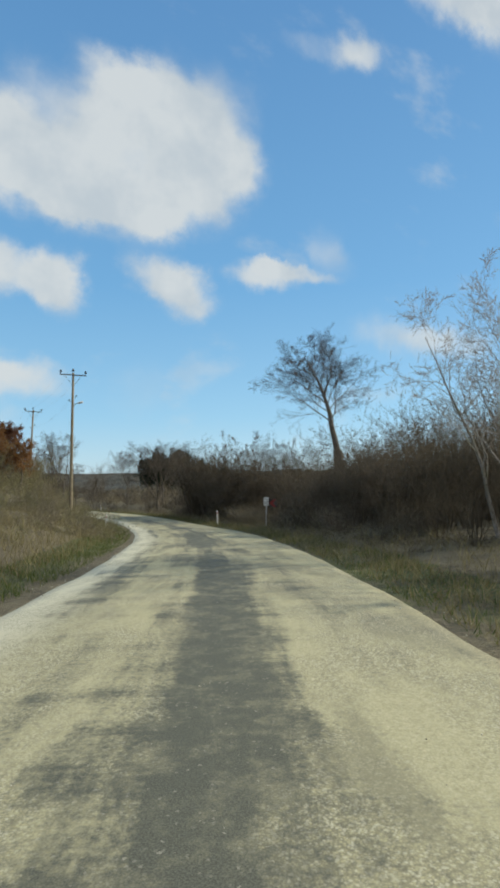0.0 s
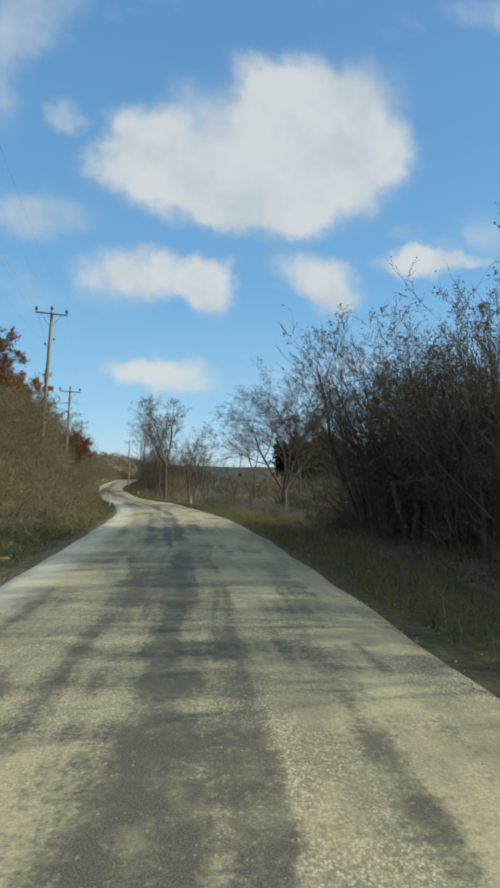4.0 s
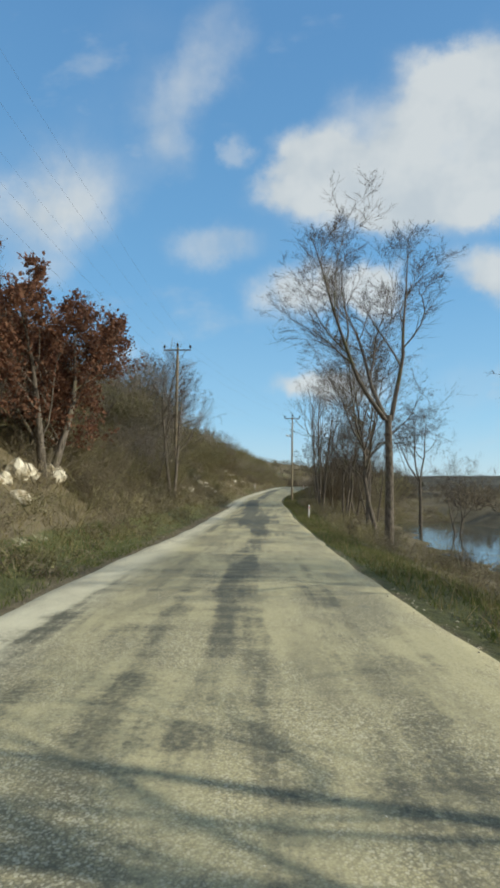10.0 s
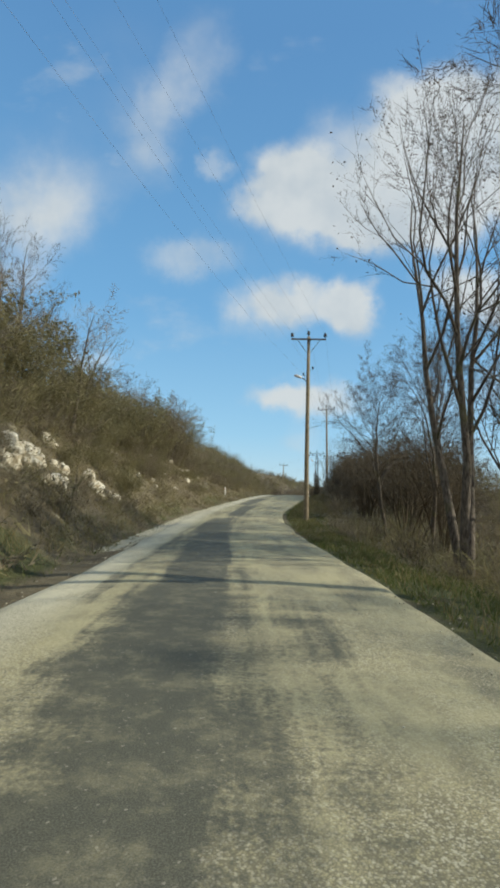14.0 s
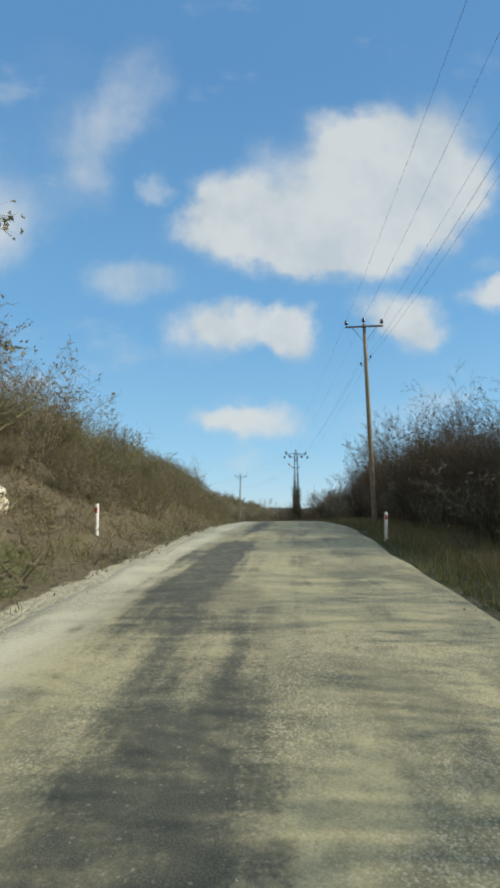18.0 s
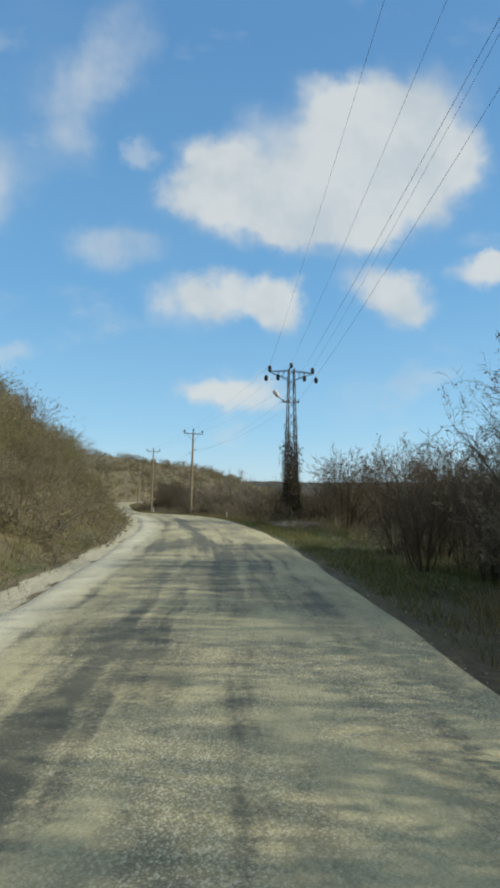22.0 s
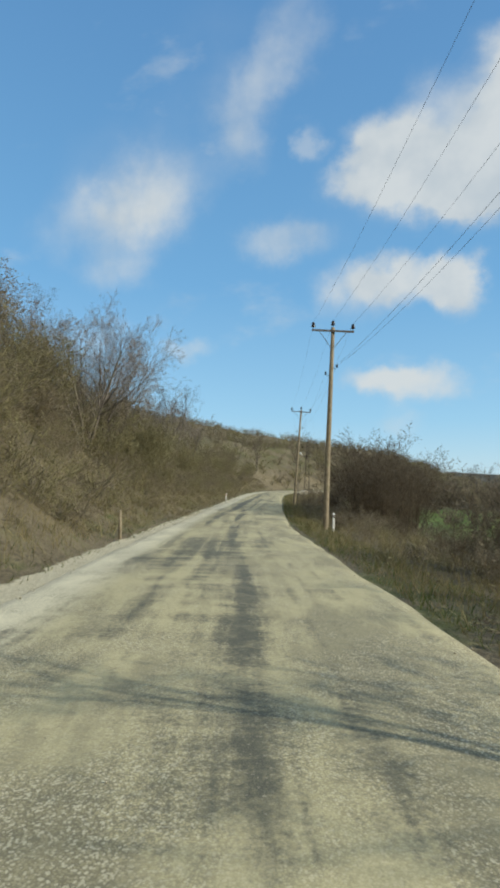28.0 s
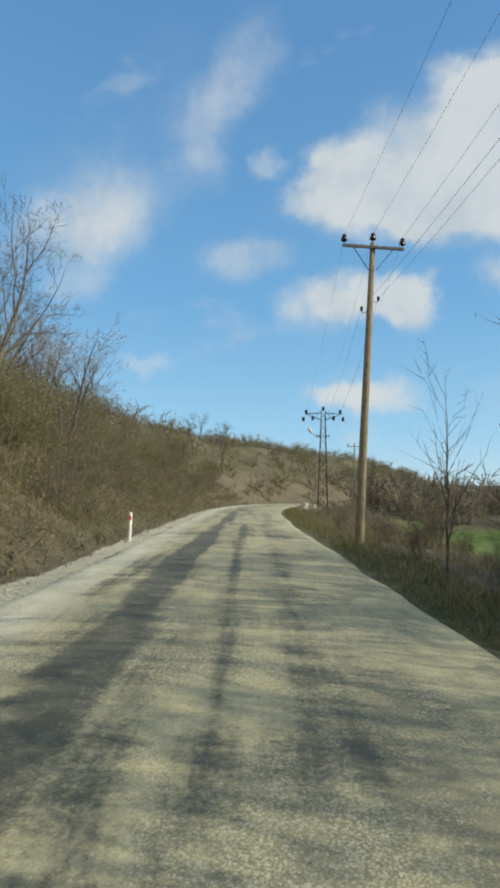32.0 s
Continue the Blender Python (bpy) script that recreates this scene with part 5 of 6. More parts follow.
def joined(name, mats, meshes, places, label, category):
    """Many far plants in one mesh."""
    for key, m in mats.items():
        vs, fs, n = [], [], 0
        for (x, y, z, size, tall, spin, which, mk) in places:
            if mk != key:
                continue
            v, f = meshes[which]
            c, s_ = math.cos(spin), math.sin(spin)
            w = np.stack([x + size * (v[:, 0] * c - v[:, 1] * s_), y + size * (v[:, 0] * s_ + v[:, 1] * c), z + tall * v[:, 2]], 1)
            vs.append(w)
            fs.append(f + n)
            n += len(v)
        if not vs:
            continue
        v, f = np.vstack(vs), np.vstack(fs)
        me = bpy.data.meshes.new(name)
        me.vertices.add(len(v))
        me.vertices.foreach_set("co", v.ravel())
        me.loops.add(f.size)
        me.loops.foreach_set("vertex_index", f.ravel().astype(np.int32))
        me.polygons.add(len(f))
        me.polygons.foreach_set("loop_start", np.arange(0, f.size, f.shape[1], dtype=np.int32))
        me.update(calc_edges=True)
        me.materials.append(M[m])
        tagged(new(name, me), label, category, kind="stuff")


def flat_mesh(b):
    """Vertices and triangles of a bag, in arrays."""
    return np.vstack(b.v), np.array([f for f in b.f if len(f) == 3])


FAR = [flat_mesh(shrub_bag(90 + k, stems=10, twigs=5, subs=2, spread=0.8, leaves=0, flat=True, thick=3.4)) for k in range(5)]
FAR += [flat_mesh(shrub_bag(190 + k, stems=12, twigs=6, subs=3, spread=0.9, leaves=95, flat=True, thick=1.3)) for k in range(5)]
FAR += [flat_mesh(shrub_bag(290 + k, stems=16, twigs=6, subs=4, spread=0.7, leaves=150, flat=True, thick=0.55, leaf_size=0.016)) for k in range(5)]


def weed_bag(seed):
    """A low clump of dead weeds and fallen leaves, about a metre across."""
    rng, b = np.random.default_rng(seed), Bag()
    for _ in range(22):
        a, r = rng.random() * 6.28, 0.5 * rng.random() ** 0.6
        p = np.array([r * math.cos(a), r * math.sin(a), -0.05])
        d = np.array([rng.normal() * 0.35, rng.normal() * 0.35, 1.0])
        q = p + d * (0.25 + 0.75 * rng.random())
        ribbon(b, p, q, 0.012, rng)
        for _ in range(2):
            speck(b, rng, p + (q - p) * (0.2 + 0.8 * rng.random()) + rng.normal(size=3) * 0.05, 0.07 * (0.6 + rng.random()))
    return b


FAR += [flat_mesh(weed_bag(390 + k)) for k in range(5)]
rng = np.random.default_rng(8)
places = []
for s0, s1, n0, n1, count, lo, hi, mats in (
        (40, 160, -30, -12, 300, 1.6, 3.6, "sso"), (160, 350, -34, -12, 400, 1.2, 2.8, "soo"), (-20, 45, -30, -8, 70, 1.0, 2.4, "ss"), (50, 165, 21, 34, 170, 1.2, 2.6, "sd"), (50, 165, 34, 75, 240, 2.5, 4.6, "sd"), (15, 60, 12, 30, 90, 3.2, 5.2, "d"), (41, 56, 6.0, 12, 60, 2.0, 4.0, "d"),
        (160, 208, 9.5, 20, 90, 2.6, 4.6, "d"), (142, 162, 10, 18, 26, 1.4, 2.6, "sd"), (205, 298, 9, 20, 110, 0.8, 2.0, "sd"), (345, 420, -40, 40, 170, 1.6, 3.4, "sso"), (60, 400, -85, -30, 280, 2.0, 3.8, "sso"), (200, 330, 60, 130, 120, 2.0, 4.0, "sd"), (208, 335, 20, 60, 240, 1.4, 3.4, "sd"), (335, 410, 8, 60, 120, 3.0, 5.0, "sd"), (296, 400, -30, -4.5, 330, 0.6, 1.6, "soo"), (255, 345, 34, 60, 130, 2.0, 4.0, "sd"), (60, 210, 75, 120, 160, 4, 7, "sd")):
    s, n = rng.uniform(s0, min(s1, S[-1] - 2), count), rng.uniform(n0, n1, count)
    p, _ = on_line(s)
    h = np.interp(s, S, WIDE_HEAD)
    x, y = p[:, 0] + np.cos(h) * n, p[:, 1] + np.sin(h) * n
    z = land(x, y)
    sp, npos = plan(x, y)
    for i in range(count):
        if abs(npos[i]) < 4.4 or (8 < npos[i] < 21 and 60 < sp[i] < 156):
            continue
        t = rng.uniform(lo, hi)
        close = abs(npos[i]) < 22 and sp[i] < 340
        places.append((x[i], y[i], z[i] - 0.1, t * rng.uniform(0.9, 1.5), t, rng.uniform(0, 6.28), int(rng.integers(5)) + (0 if not close else 10 if t > 2.0 else 5), mats[rng.integers(len(mats))]))
for s0, s1, n0, n1, count, lo, hi, mats in ((-5, 50, -9, -4.0, 110, 0.5, 1.3, "sso"), (50, 345, -7.5, -4.2, 560, 0.6, 1.5, "sso"), (50, 345, -14, -7.0, 540, 1.4, 2.8, "soo"), (20, 345, -6.5, -3.2, 2600, 0.2, 0.55, "so"), (40, 345, -13, -6, 2800, 0.3, 0.59, "soo"), (56, 345, 3.9, 9, 1200, 0.2, 0.5, "so"), (4, 345, 2.95, 4.6, 900, 0.1, 0.32, "sod"), (12, 56, 4.4, 7.0, 300, 0.2, 0.5, "sd"), (14, 56, 4.9, 7.0, 90, 0.6, 1.3, "sd"), (136, 164, 5, 20, 500, 0.25, 0.55, "so"), (138, 162, 7, 20, 70, 0.6, 1.6, "sso"), (190, 345, -12, -4.0, 200, 0.7, 1.6, "soo"), (50, 145, -8.5, -3.9, 160, 0.5, 1.3, "sso"), (56, 150, 4.3, 9.6, 240, 0.4, 1.1, "so"), (205, 345, 4.3, 9.0, 160, 0.4, 1.0, "so")):
    s, n = rng.uniform(s0, s1, count), rng.uniform(n0, n1, count)
    x, y = spot(s, n)
    z = land(x, y)
    for i in range(count):
        t = rng.uniform(lo, hi)
        if beside_post(x[i], y[i], 0.4 + 0.7 * t):
            continue
        places.append((x[i], y[i], z[i] - 0.05, t * rng.uniform(1.0, 1.6) * (2.0 if hi < 0.6 else 1.0), t, rng.uniform(0, 6.28), (15 if hi < 0.6 else 5 if t < 2.0 else 10) + int(rng.integers(5)), mats[rng.integers(len(mats))]))
for _ in range(1700):
    b, d, t = rng.uniform(14, 70), rng.uniform(200, 312), rng.uniform(1.6, 4.2)
    places.append((*on_hill(b, d), t * rng.uniform(0.9, 1.5), t, rng.uniform(0, 6.28), int(rng.integers(5)), "sso"[rng.integers(3)]))
joined("scrub", {"s": "scrub", "o": "olive_scrub", "d": "dark_scrub"}, FAR, places, "thick leafless scrub covering the hillside and valley", "scrub")

# ---- trees ----
K1 = (9, 6, 6, 6)


def set_tree(ob, x, y, scale=1.0, spin=0.0, broad=1.0):
    ob.matrix_basis = pose(x, y, land_at(x, y), 0, 0, spin) @ Matrix.Diagonal((scale * broad, scale * broad, scale, 1))
    return ob


set_tree(bare_tree(101, 7.6, 0.13, (22, 11, 9, 7), 4, 0.25, bole=3.6, label="tall round-crowned leafless tree above the hedge"), 13.5, 31.4, 1.12, 0.0, 1.45)
pale = bare_tree(102, 8.0, 0.065, (13, 7, 6, 5), 4, 0.5, 0.3, (-0.1, 0), 3, ("pale_bark", "pale_twig"), "pale many-stemmed leafless tree with drooping branches")
set_tree(pale, 15.3, 11.6)
crooked = bare_tree(103, 7.6, 0.15, (9, 6, 7, 6), 4, 0.6, 0.2, (-0.1, 0.0), 2, ("bark", "twig"), "dark crooked leafless tree at the hedge's end", leaves=3500, leaf_mat="dark_scrub")
set_tree(crooked, 1.9, 48.9, 0.85)
set_tree(bare_tree(104, 8.0, 0.085, (14, 10, 8, 6), 4, 0.4, 0.5, (0, 0), 5, ("bark", "twig"), "broad leafless willow with drooping fine twigs beyond the verge", bole=2.2, splay=0.4), -6.6, 72.3, 1.0, 0.0, 1.45)
slim = bare_tree(105, 9.0, 0.1, (12, 6, 6, 5), 4, 0.9, 0.0, (0, 0), 2, ("bark", "twig"), "slender leafless tree on the river bank", splay=0.12)
set_tree(slim, -18.4, 81.2)
tall = bare_tree(106, 9.8, 0.08, (9, 9, 8, 6), 4, 0.6, 0.0, (-0.2, -0.05), 3, ("bark", "twig"), "tall forked leafless tree leaning over the river bank", bole=5.4, splay=0.26)
set_tree(tall, -31.3, 101.6, 1.12, 0.0, 1.35)
alder = bare_tree(107, 12.5, 0.13, (18, 8, 6, 5), 4, 0.5, 0.4, (-0.03, 0), 1, ("bark", "twig"), "leafless alder with dark hanging catkins", leaves=16000, leaf_mat="dark_scrub", leaf_size=0.045)
set_tree(alder, -32.6, 103.4)
stand = bare_tree(120, 16.0, 0.13, (9, 5, 5, 5), 4, 1.4, 0.0, (0, 0), 3, ("bark", "twig"), "leafless tree of several straight stems above the river", leaves=4200, leaf_mat="dark_scrub", leaf_size=0.055, splay=0.1)
set_tree(stand, -45.0, 120.8, 0.95)
thin = bare_tree(109, 9.5, 0.085, (12, 5, 5, 5), 4, 1.0, label="thin young leafless tree on the river bank")
set_tree(thin, -40.4, 122.6)
for src, x, y, k, spin in ((slim, -21.9, 89.0, 0.8, 80), (slim, -19.6, 88.6, 0.95, 200),  (slim, -43.6, 125.2, 1.1, 300), (slim, -43.2, 121.8, 1.2, 30), (alder, -47.6, 128.0, 0.75, 130), (alder, -49.5, 128.5, 0.62, 77), (stand, -43.0, 126.5, 0.7, 140),
                           (thin, -13.2, 79.0, 0.8, 10), (tall, -38.0, 127.0, 0.75, 33), (slim, -33.0, 120.0, 0.9, 99), (crooked, 5.4, 46.3, 1.2, 140), (crooked, 7.6, 41.5, 1.1, 250), (crooked, 11.0, 46.0, 1.0, 20), (slim, 10.5, 40.0, 0.8, 160), (thin, -71.5, 176.0, 0.55, 10), (slim, -66.0, 165.5, 0.55, 70), (slim, -69.3, 172.0, 0.5, 170), (thin, -63.5, 161.0, 0.55, 10), 
                           (slim, 2.0, 88.0, 0.9, 60), (tall, -12.0, 104.0, 0.8, 160), (thin, -20.0, 106.0, 1.0, 33), (tall, -24.0, 122.0, 0.8, 12), (slim, 8.0, 76.0, 1.0, 12), (alder, -8.0, 110.0, 0.8, 200)):
    copy_thing(src, pose(x, y, land_at(x, y), 0, 0, spin) @ Matrix.Scale(k, 4))
# on the left bank
oak = bare_tree(111, 5.6, 0.14, (12, 7, 6, 5), 4, 0.3, 0.0, (0, 0), 5, ("bark", "twig"), "oak on the bank still holding dark russet leaves", leaves=36000, leaf_mat="russet", leaf_size=0.09, splay=0.38)
set_tree(oak, -37.4, 87.4, 1.3).location.z -= 1.1
rusty = bare_tree(112, 5.5, 0.12, (11, 7, 6, 5), 4, 0.4, 0.0, (0, 0), 3, ("bark", "twig"), "small bank tree with withered orange leaves", leaves=13000, leaf_mat="orange_leaf", leaf_size=0.1, splay=0.34)
x, y = spot(80.5, -10.0)
set_tree(rusty, float(x), float(y), 1.05)
bushy = bare_tree(113, 6.0, 0.08, (11, 6, 5, 4), 4, 0.6, 0.0, (0, 0), 4, ("bark", "pale_twig"), "spreading grey leafless tree on the bank", splay=0.32)
x, y = spot(122.0, -6.3)
set_tree(bushy, float(x), float(y))
grey = bare_tree(114, 7.5, 0.11, (12, 7, 5, 4), 4, 0.7, 0.0, (0, 0), 2, ("bark", "twig"), "grey leafless tree high on the bank")
x, y = spot(128.5, -8.0)
set_tree(grey, float(x), float(y))
rng = np.random.default_rng(77)
for src, s0, n0, k in ((rusty, 76.5, -10.0, 0.9), (rusty, 52, -9.5, 0.8), (rusty, 60, -12, 0.9), (oak, 66, -11.0, 0.8), (grey, 70, -12.5, 0.7), (bushy, 76, -12.5, 0.8), (grey, 86, -11.5, 0.8), (bushy, 90, -9.5, 0.7), (oak, 97, -13.0, 0.85), (oak, 104.5, -11.5, 0.85), (grey, 114, -13, 0.8), (bushy, 117, -9.0, 0.75), (grey, 124, -11.0, 0.85), (bushy, 132, -8.0, 0.9), (grey, 137, -11, 0.85),
                      (bushy, 141, -9.5, 0.9), (grey, 147, -10.5, 1.2), (bushy, 151, -9, 1.35), (grey, 155, -13.5, 0.9), (bushy, 160, -9.5, 0.8), (bushy, 165, -7.5, 0.85), (grey, 168, -8.5, 0.8), (bushy, 187, -16.0, 0.8), (grey, 171, -13.0, 0.9), (bushy, 200, -12, 0.5), (grey, 93, -13, 1.0), (grey, 99, -10.5, 1.0), (bushy, 107, -13, 1.0), (grey, 119, -12.5, 1.0), (bushy, 83, -13.5, 1.0), (bushy, 102, -7.2, 0.6), (bushy, 116, -6.0, 0.62), (bushy, 112.5, -5.6, 0.55), (bushy, 119, -5.8, 0.6), (grey, 236, -20, 0.6), (bushy, 262, -13, 0.6), (bushy, 277.5, -8.0, 1.3), (bushy, 285, -8.5, 1.1), (grey, 276, -11, 0.8), (bushy, 290, -10.5, 0.75),
                      (bushy, 313, -8.5, 1.15), (grey, 305, -8.8, 1.2), (bushy, 318, -12, 1.1), (grey, 50.0, 6.6, 0.9), (crooked, 51.5, 7.4, 0.95), (crooked, 48.5, 6.4, 0.85), (crooked, 54.5, 7.6, 0.6), (bushy, 309, -10.5, 1.2), (tall, 130, 8.8, 0.95), (alder, 134, 7.8, 0.85), (grey, 352, -14, 0.8), (grey, 360, 6.5, 0.8), (grey, 40, -14, 0.7), (bushy, 26, -13, 0.6), (rusty, 34, -15, 0.8), (oak, 20, -17, 0.8), (bushy, 340, -16, 0.6), (grey, 338, 9, 0.6), (grey, 346, 13, 0.7), (bushy, 352, 20, 0.8), (grey, 358, 30, 0.9), (grey, 366, 16, 0.7), (bushy, 372, 8, 0.7), (grey, 380, 24, 0.9), (grey, 390, 38, 1.0), (bushy, 296, -14, 0.7), (grey, 300, -16, 0.7), (bushy, 287, -13, 0.8), (grey, 292, -17, 0.8), (grey, 350, -9, 0.9), (grey, 322, -14, 0.6), (bushy, 330, -20, 0.6), (grey, 345, -24, 0.8), (bushy, 336, -28, 0.7), (grey, 302, -11, 0.8), (grey, 126, -6.8, 1.2), (bushy, 124, -7.8, 1.35), (grey, 131, -8.5, 1.2), (bushy, 128, -10, 1.3), (grey, 135, -10, 1.2), (grey, 176, 9.5, 0.65), (bushy, 181, 10.0, 0.75), (grey, 186.5, 9.0, 0.7), (bushy, 192, 10.5, 0.8), (grey, 198, 9.5, 0.6), (bushy, 204, 9.0, 0.6), (bushy, 298, -8.5, 0.7), (grey, 268, -12, 0.7), (bushy, 273, -9.5, 0.8), (grey, 291.5, 8.8, 0.6)):
    x, y = spot(s0, n0)
    copy_thing(src, pose(float(x), float(y), land_at(float(x), float(y)), 0, 0, float(rng.uniform(0, 360))) @ Matrix.Scale(k, 4))
copy_thing(grey, pose(-45.3, 101.7, land_at(-45.3, 101.7), 0, 0, 60) @ Matrix.Scale(1.2, 4))
copy_thing(grey, pose(-180.0, 311.0, land_at(-180.0, 311.0), 0, 0, 200) @ Matrix.Scale(0.8, 4))
fan = bare_tree(119, 7.6, 0.06, (13, 7, 6, 5), 4, 0.35, 0.1, (0.12, 0), 8, ("bark", "pale_twig"), "wide fan-shaped leafless tree arching over the road", splay=0.55)
x, y = spot(281.5, -9.0)
set_tree(fan, float(x), float(y), 1.06)
small = bare_tree(115, 4.6, 0.09, (9, 6, 6, 6), 4, 0.4, 0.0, (0, 0), 2, ("bark", "pale_twig"), "small bare thorn tree behind the utility pole")
set_tree(small, -104.2, 219.6)
for x, y, k in ((-88.5, 200.2, 0.5), (-90.2, 203.0, 0.45), (-95.5, 211.3, 1.0), (-106.5, 224.0, 0.8), (-111.0, 228.5, 0.6)):
    copy_thing(small, pose(x, y, land_at(x, y), 0, 0, x * 7) @ Matrix.Scale(k, 4))
sapling = bare_tree(116, 4.6, 0.035, (16, 4, 3, 3), 2, 1.6, label="slim bare sapling on the verge")
set_tree(sapling, -135.4, 251.4)

# ---- verge: grass, weeds, stones ----


def blades(name, mat, rows, seed, label):
    rng = np.random.default_rng(seed)
    vs = []
    for s0, s1, n0, n1, count, lo, hi in rows:
        s, n = rng.uniform(s0, s1, count), rng.uniform(n0, n1, count)
        clump = 0.5 + 0.5 * np.sin(s * 2.3 + 3 * np.sin(n * 1.9 + s * 0.7))
        ok = rng.random(count) < 0.25 + 0.75 * clump
        s, n = s[ok], n[ok]
        x, y = spot(s, n)
        z = land(x, y) - 0.01
        k = len(s)
        h, a, w = rng.uniform(lo, hi, k), rng.uniform(0, 6.28, k), rng.uniform(0.004, 0.011, k)
        lean = rng.normal(size=(k, 2)) * 0.45
        base = np.stack([x, y, z], 1)
        u = np.stack([np.cos(a) * w, np.sin(a) * w, 0 * w], 1)
        tip = base + np.stack([lean[:, 0] * h, lean[:, 1] * h, h], 1)
        vs.append(np.stack([base - u, base + u, tip], 1))
    v = np.vstack(vs)
    k = len(v)
    me = bpy.data.meshes.new(name)
    me.vertices.add(k * 3)
    me.vertices.foreach_set("co", v.ravel())
    me.loops.add(k * 3)
    me.loops.foreach_set("vertex_index", np.arange(k * 3, dtype=np.int32))
    me.polygons.add(k)
    me.polygons.foreach_set("loop_start", np.arange(0, k * 3, 3, dtype=np.int32))
    me.update(calc_edges=True)
    me.materials.append(M[mat])
    tagged(new(name, me), label, "grass", kind="stuff")


blades("grass", "grass", [(-8, 335, 2.7, 4.3, 70000, 0.06, 0.22), (-8, 335, -4.2, -2.85, 20000, 0.06, 0.2), (-8, 104, -4.2, -2.75, 34000, 0.06, 0.2), (203, 226, 3.0, 9.0, 34000, 0.06, 0.16), (58, 82, 3.0, 11.0, 34000, 0.07, 0.18), (82, 168, 2.7, 4.9, 46000, 0.06, 0.17), (56, 145, 3.2, 6.0, 14000, 0.08, 0.25)], 3, "short green verge grass along the road edge")
blades("dry_grass", "dry_grass", [(-8, 58, 3.2, 7.0, 12000, 0.15, 0.5), (80, 166, 4.6, 7.0, 9000, 0.15, 0.45), (166, 203, 3.2, 7.0, 10000, 0.15, 0.5), (226, 335, 3.2, 7.0, 20000, 0.15, 0.5), (-8, 335, 2.75, 4.2, 50000, 0.08, 0.3), (-8, 335, -9.0, -3.5, 150000, 0.12, 0.55), (-8, 335, -20.0, -8.0, 60000, 0.2, 0.6), (165, 335, 5.0, 12.0, 18000, 0.25, 0.7), (158, 202, 3.3, 5.5, 12000, 0.2, 0.5)], 4, "dry straw-coloured grass and weeds on the banks")


def stones(name, count, seed, lo, hi, n0, n1, s0, s1, label):
    rng = np.random.default_rng(seed)
    s, n = rng.uniform(s0, s1, count), rng.uniform(n0, n1, count)
    x, y = spot(s, n)
    zr = np.interp(s, S, LINE[:, 2]) + 0.035 * (1 - (n / HALF) ** 2)
    z = np.where(np.abs(n) < HALF - 0.2, zr, land(x, y))
    r = rng.uniform(lo, hi, count) * rng.uniform(0.6, 1.2, count)
    dirs = np.array([(1, 0, 0), (0, 1, 0), (-1, 0, 0), (0, -1, 0), (0, 0, 0.8), (0, 0, -0.8)], float)
    v = np.stack([x, y, z + r * 0.3], 1)[:, None] + dirs[None] * r[:, None, None] * rng.uniform(0.6, 1.3, (count, 6, 1))
    f = np.array([(0, 1, 4), (1, 2, 4), (2, 3, 4), (3, 0, 4), (1, 0, 5), (2, 1, 5), (3, 2, 5), (0, 3, 5)])
    ff = (f[None] + 6 * np.arange(count)[:, None, None]).reshape(-1, 3)
    me = bpy.data.meshes.new(name)
    me.vertices.add(count * 6)
    me.vertices.foreach_set("co", v.ravel())
    me.loops.add(ff.size)
    me.loops.foreach_set("vertex_index", ff.ravel().astype(np.int32))
    me.polygons.add(len(ff))
    me.polygons.foreach_set("loop_start", np.arange(0, ff.size, 3, dtype=np.int32))
    me.update(calc_edges=True)
    me.materials.append(M["stone"])
    tagged(new(name, me), label, "gravel", kind="stuff")


stones("loose_gravel", 5000, 6, 0.004, 0.009, -2.6, 2.5, -5, 330, "loose pale stone chippings strewn over the road")
stones("verge_gravel", 4500, 7, 0.006, 0.018, 2.2, 3.0, -5, 330, "pale stones along the road edge")
stones("bank_gravel", 4500, 9, 0.006, 0.022, -3.4, -2.3, -5, 330, "pale stones along the road edge")


def rock(seed):
    """A broken block of pale limestone about one metre across."""
    bm = bmesh.new()
    bmesh.ops.create_icosphere(bm, subdivisions=2, radius=0.5)
    for v in bm.verts:
        q = v.co * 2.3 + Vector((seed * 3.1, 0, 0))
        v.co *= 1 + 0.55 * noise.noise(q) + 0.2 * noise.noise(q * 2.7)
        v.co.z *= 0.75
    me = bpy.data.meshes.new("rock")
    bm.to_mesh(me)
    bm.free()
    me.materials.append(M["rock"])
    return me


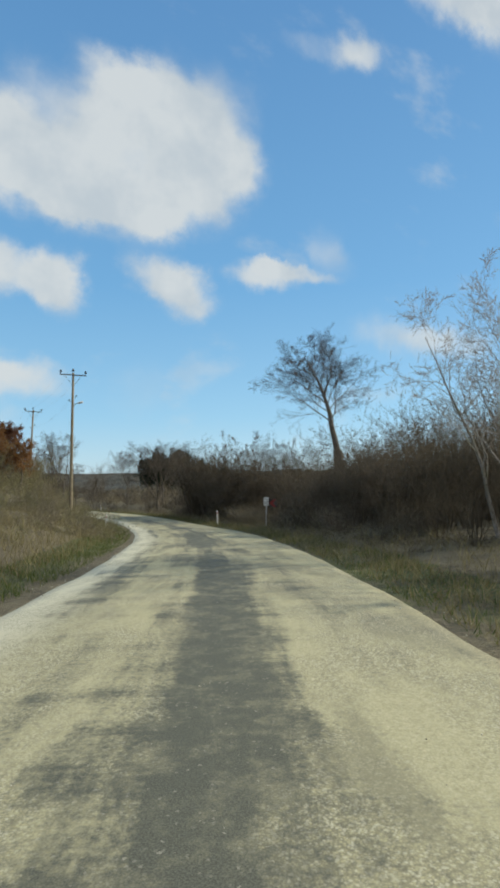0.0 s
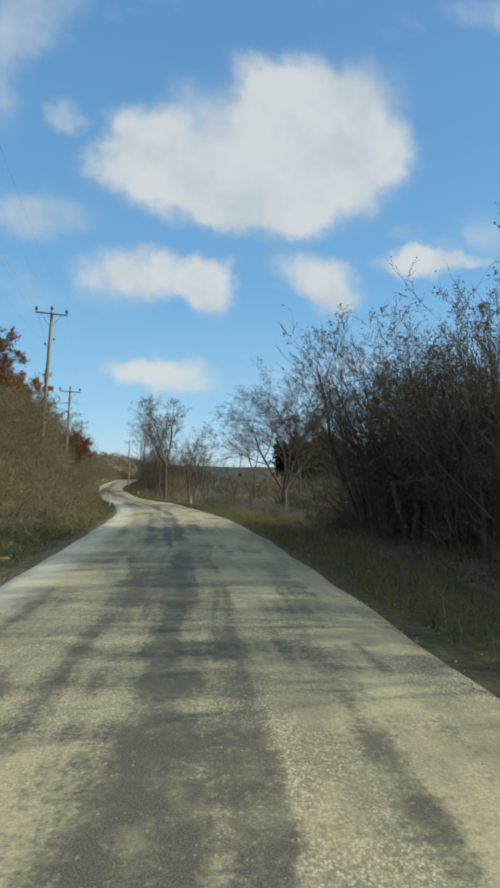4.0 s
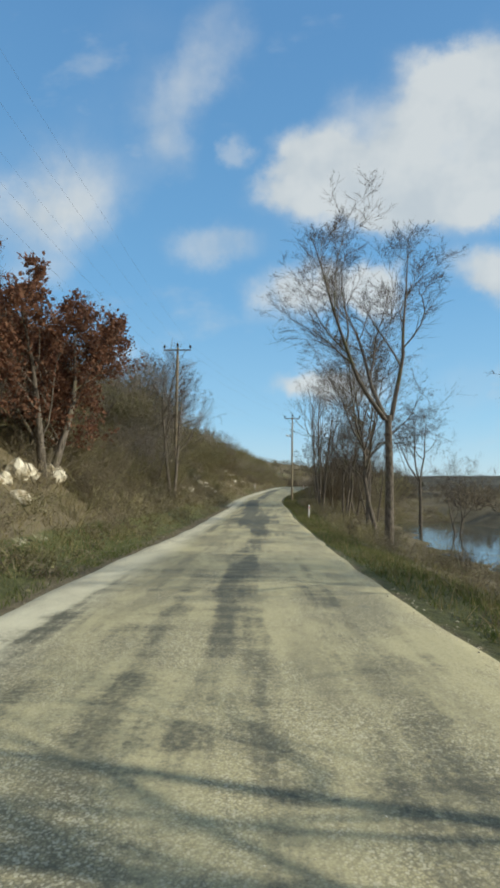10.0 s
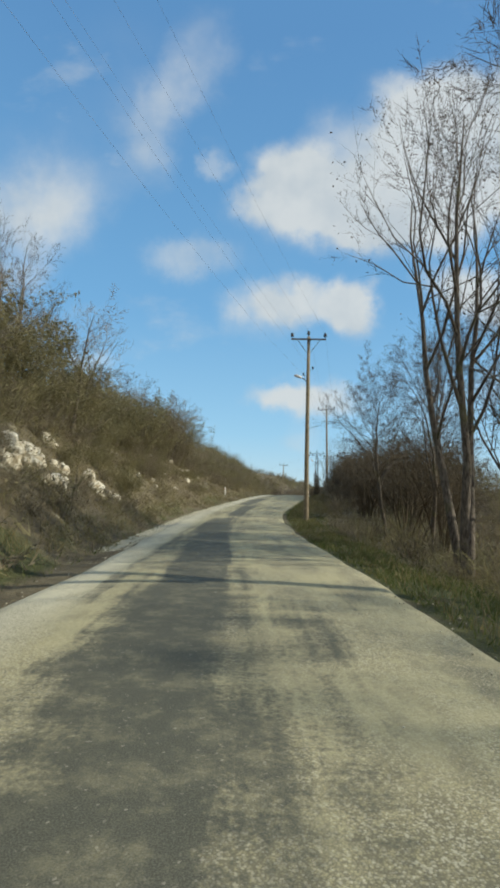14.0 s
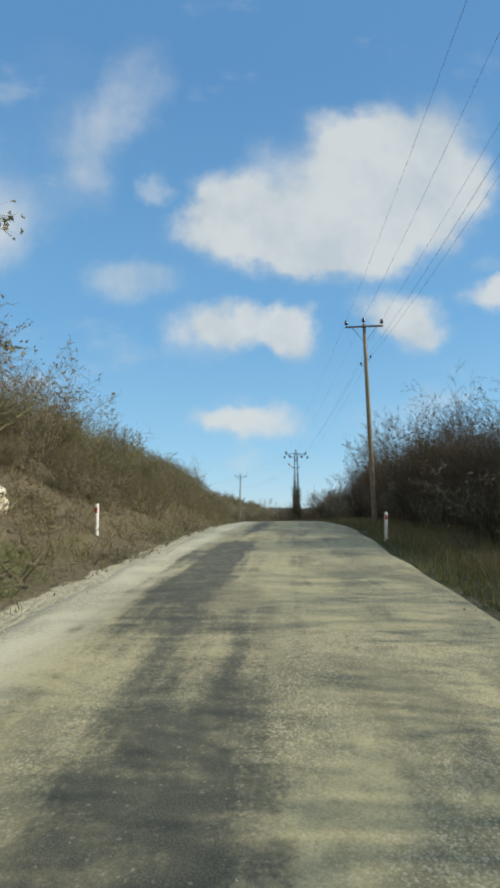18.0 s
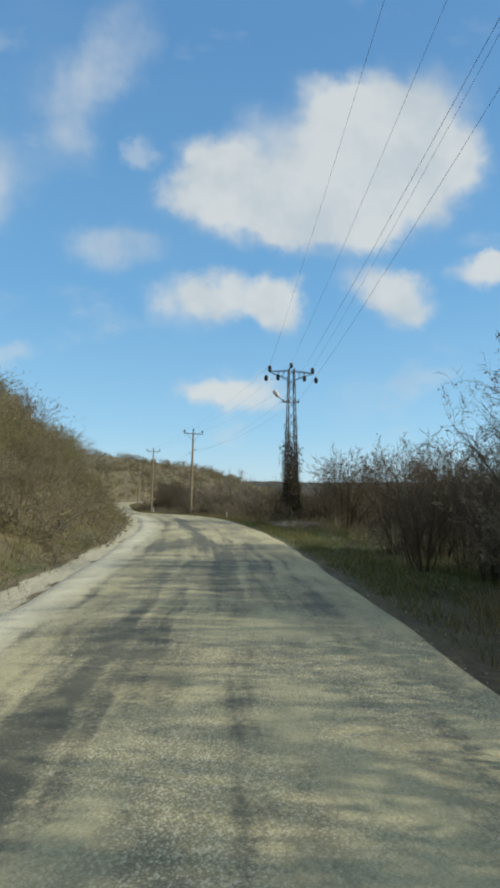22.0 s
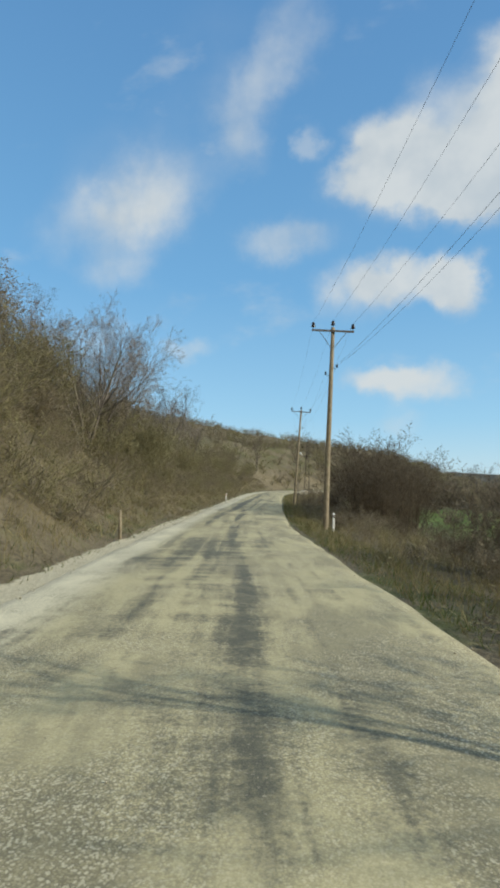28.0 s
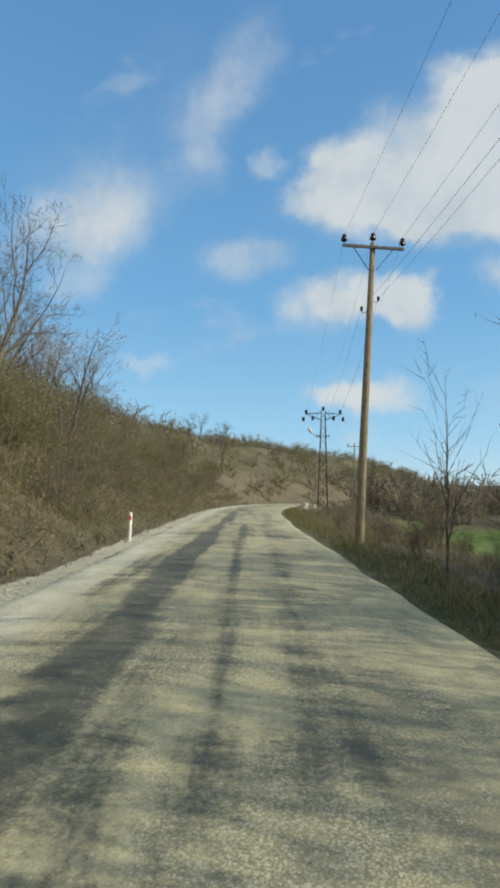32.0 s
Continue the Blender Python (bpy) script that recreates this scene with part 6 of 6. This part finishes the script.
ROCKS = [rock(k) for k in range(5)]
rng = np.random.default_rng(21)
for s0, s1, n0, n1, count, lo, hi in ((82, 108, -9.5, -5.2, 16, 0.4, 1.1), (124, 150, -7.5, -5.0, 18, 0.3, 0.85), (262, 290, -20, -14, 8, 1.2, 2.6), (150, 170, -7.6, -4.9, 32, 0.25, 0.6), (196, 214, -9, -6, 6, 0.4, 0.9), (330, 346, 3.4, 6.0, 20, 0.5, 1.2)):
    x, y, s, n = scatter(rng, s0, s1, n0, n1, count)
    for i in range(count):
        k = rng.uniform(lo, hi)
        ob = tagged(new("rock", ROCKS[rng.integers(5)]), "pale limestone block jutting from the cut bank", "rock", "pale rocks in the bank")
        ob.matrix_basis = pose(x[i], y[i], land_at(x[i], y[i]) + 0.1 * k, rng.uniform(-25, 25), rng.uniform(-25, 25), rng.uniform(0, 360)) @ Matrix.Scale(k, 4)

for x, y, k in BARE:
    for _ in range(3):
        a, q = rng.uniform(0, 360), k * rng.uniform(0.5, 1.0)
        px, py = x + rng.normal() * 0.3, y + rng.normal() * 0.3
        ob = tagged(new("rock", ROCKS[rng.integers(5)]), "pale limestone crag standing out of the scrub", "rock", "pale rocks in the bank")
        ob.matrix_basis = pose(px, py, land_at(px, py) + 0.12 * q, rng.uniform(-25, 25), rng.uniform(-25, 25), a) @ Matrix.Diagonal((q, q * 0.8, q * 1.25, 1))


def branch_pile(x, y):
    pile = thing("branch_pile", "pile of cut pale branches at the tower's foot", "branch pile")
    rng = np.random.default_rng(61)
    for _ in range(16):
        b = Bag()
        a, q = rng.uniform(-0.5, 0.5), np.array([rng.uniform(-0.5, 0.5), rng.uniform(-0.4, 0.4), rng.uniform(0.03, 0.35)])
        d = np.array([math.cos(a), math.sin(a), rng.uniform(-0.12, 0.12)]) * rng.uniform(0.6, 1.1)
        b.tube([q - d, q + rng.normal(size=3) * 0.06, q + d], [0.03, 0.024, 0.012], 6, True)
        part("branch", b, M["pale_bark"], pile)
    pile.matrix_basis = pose(x, y, land_at(x, y), 0, 0, 10)


branch_pile(-84.4, 195.3)
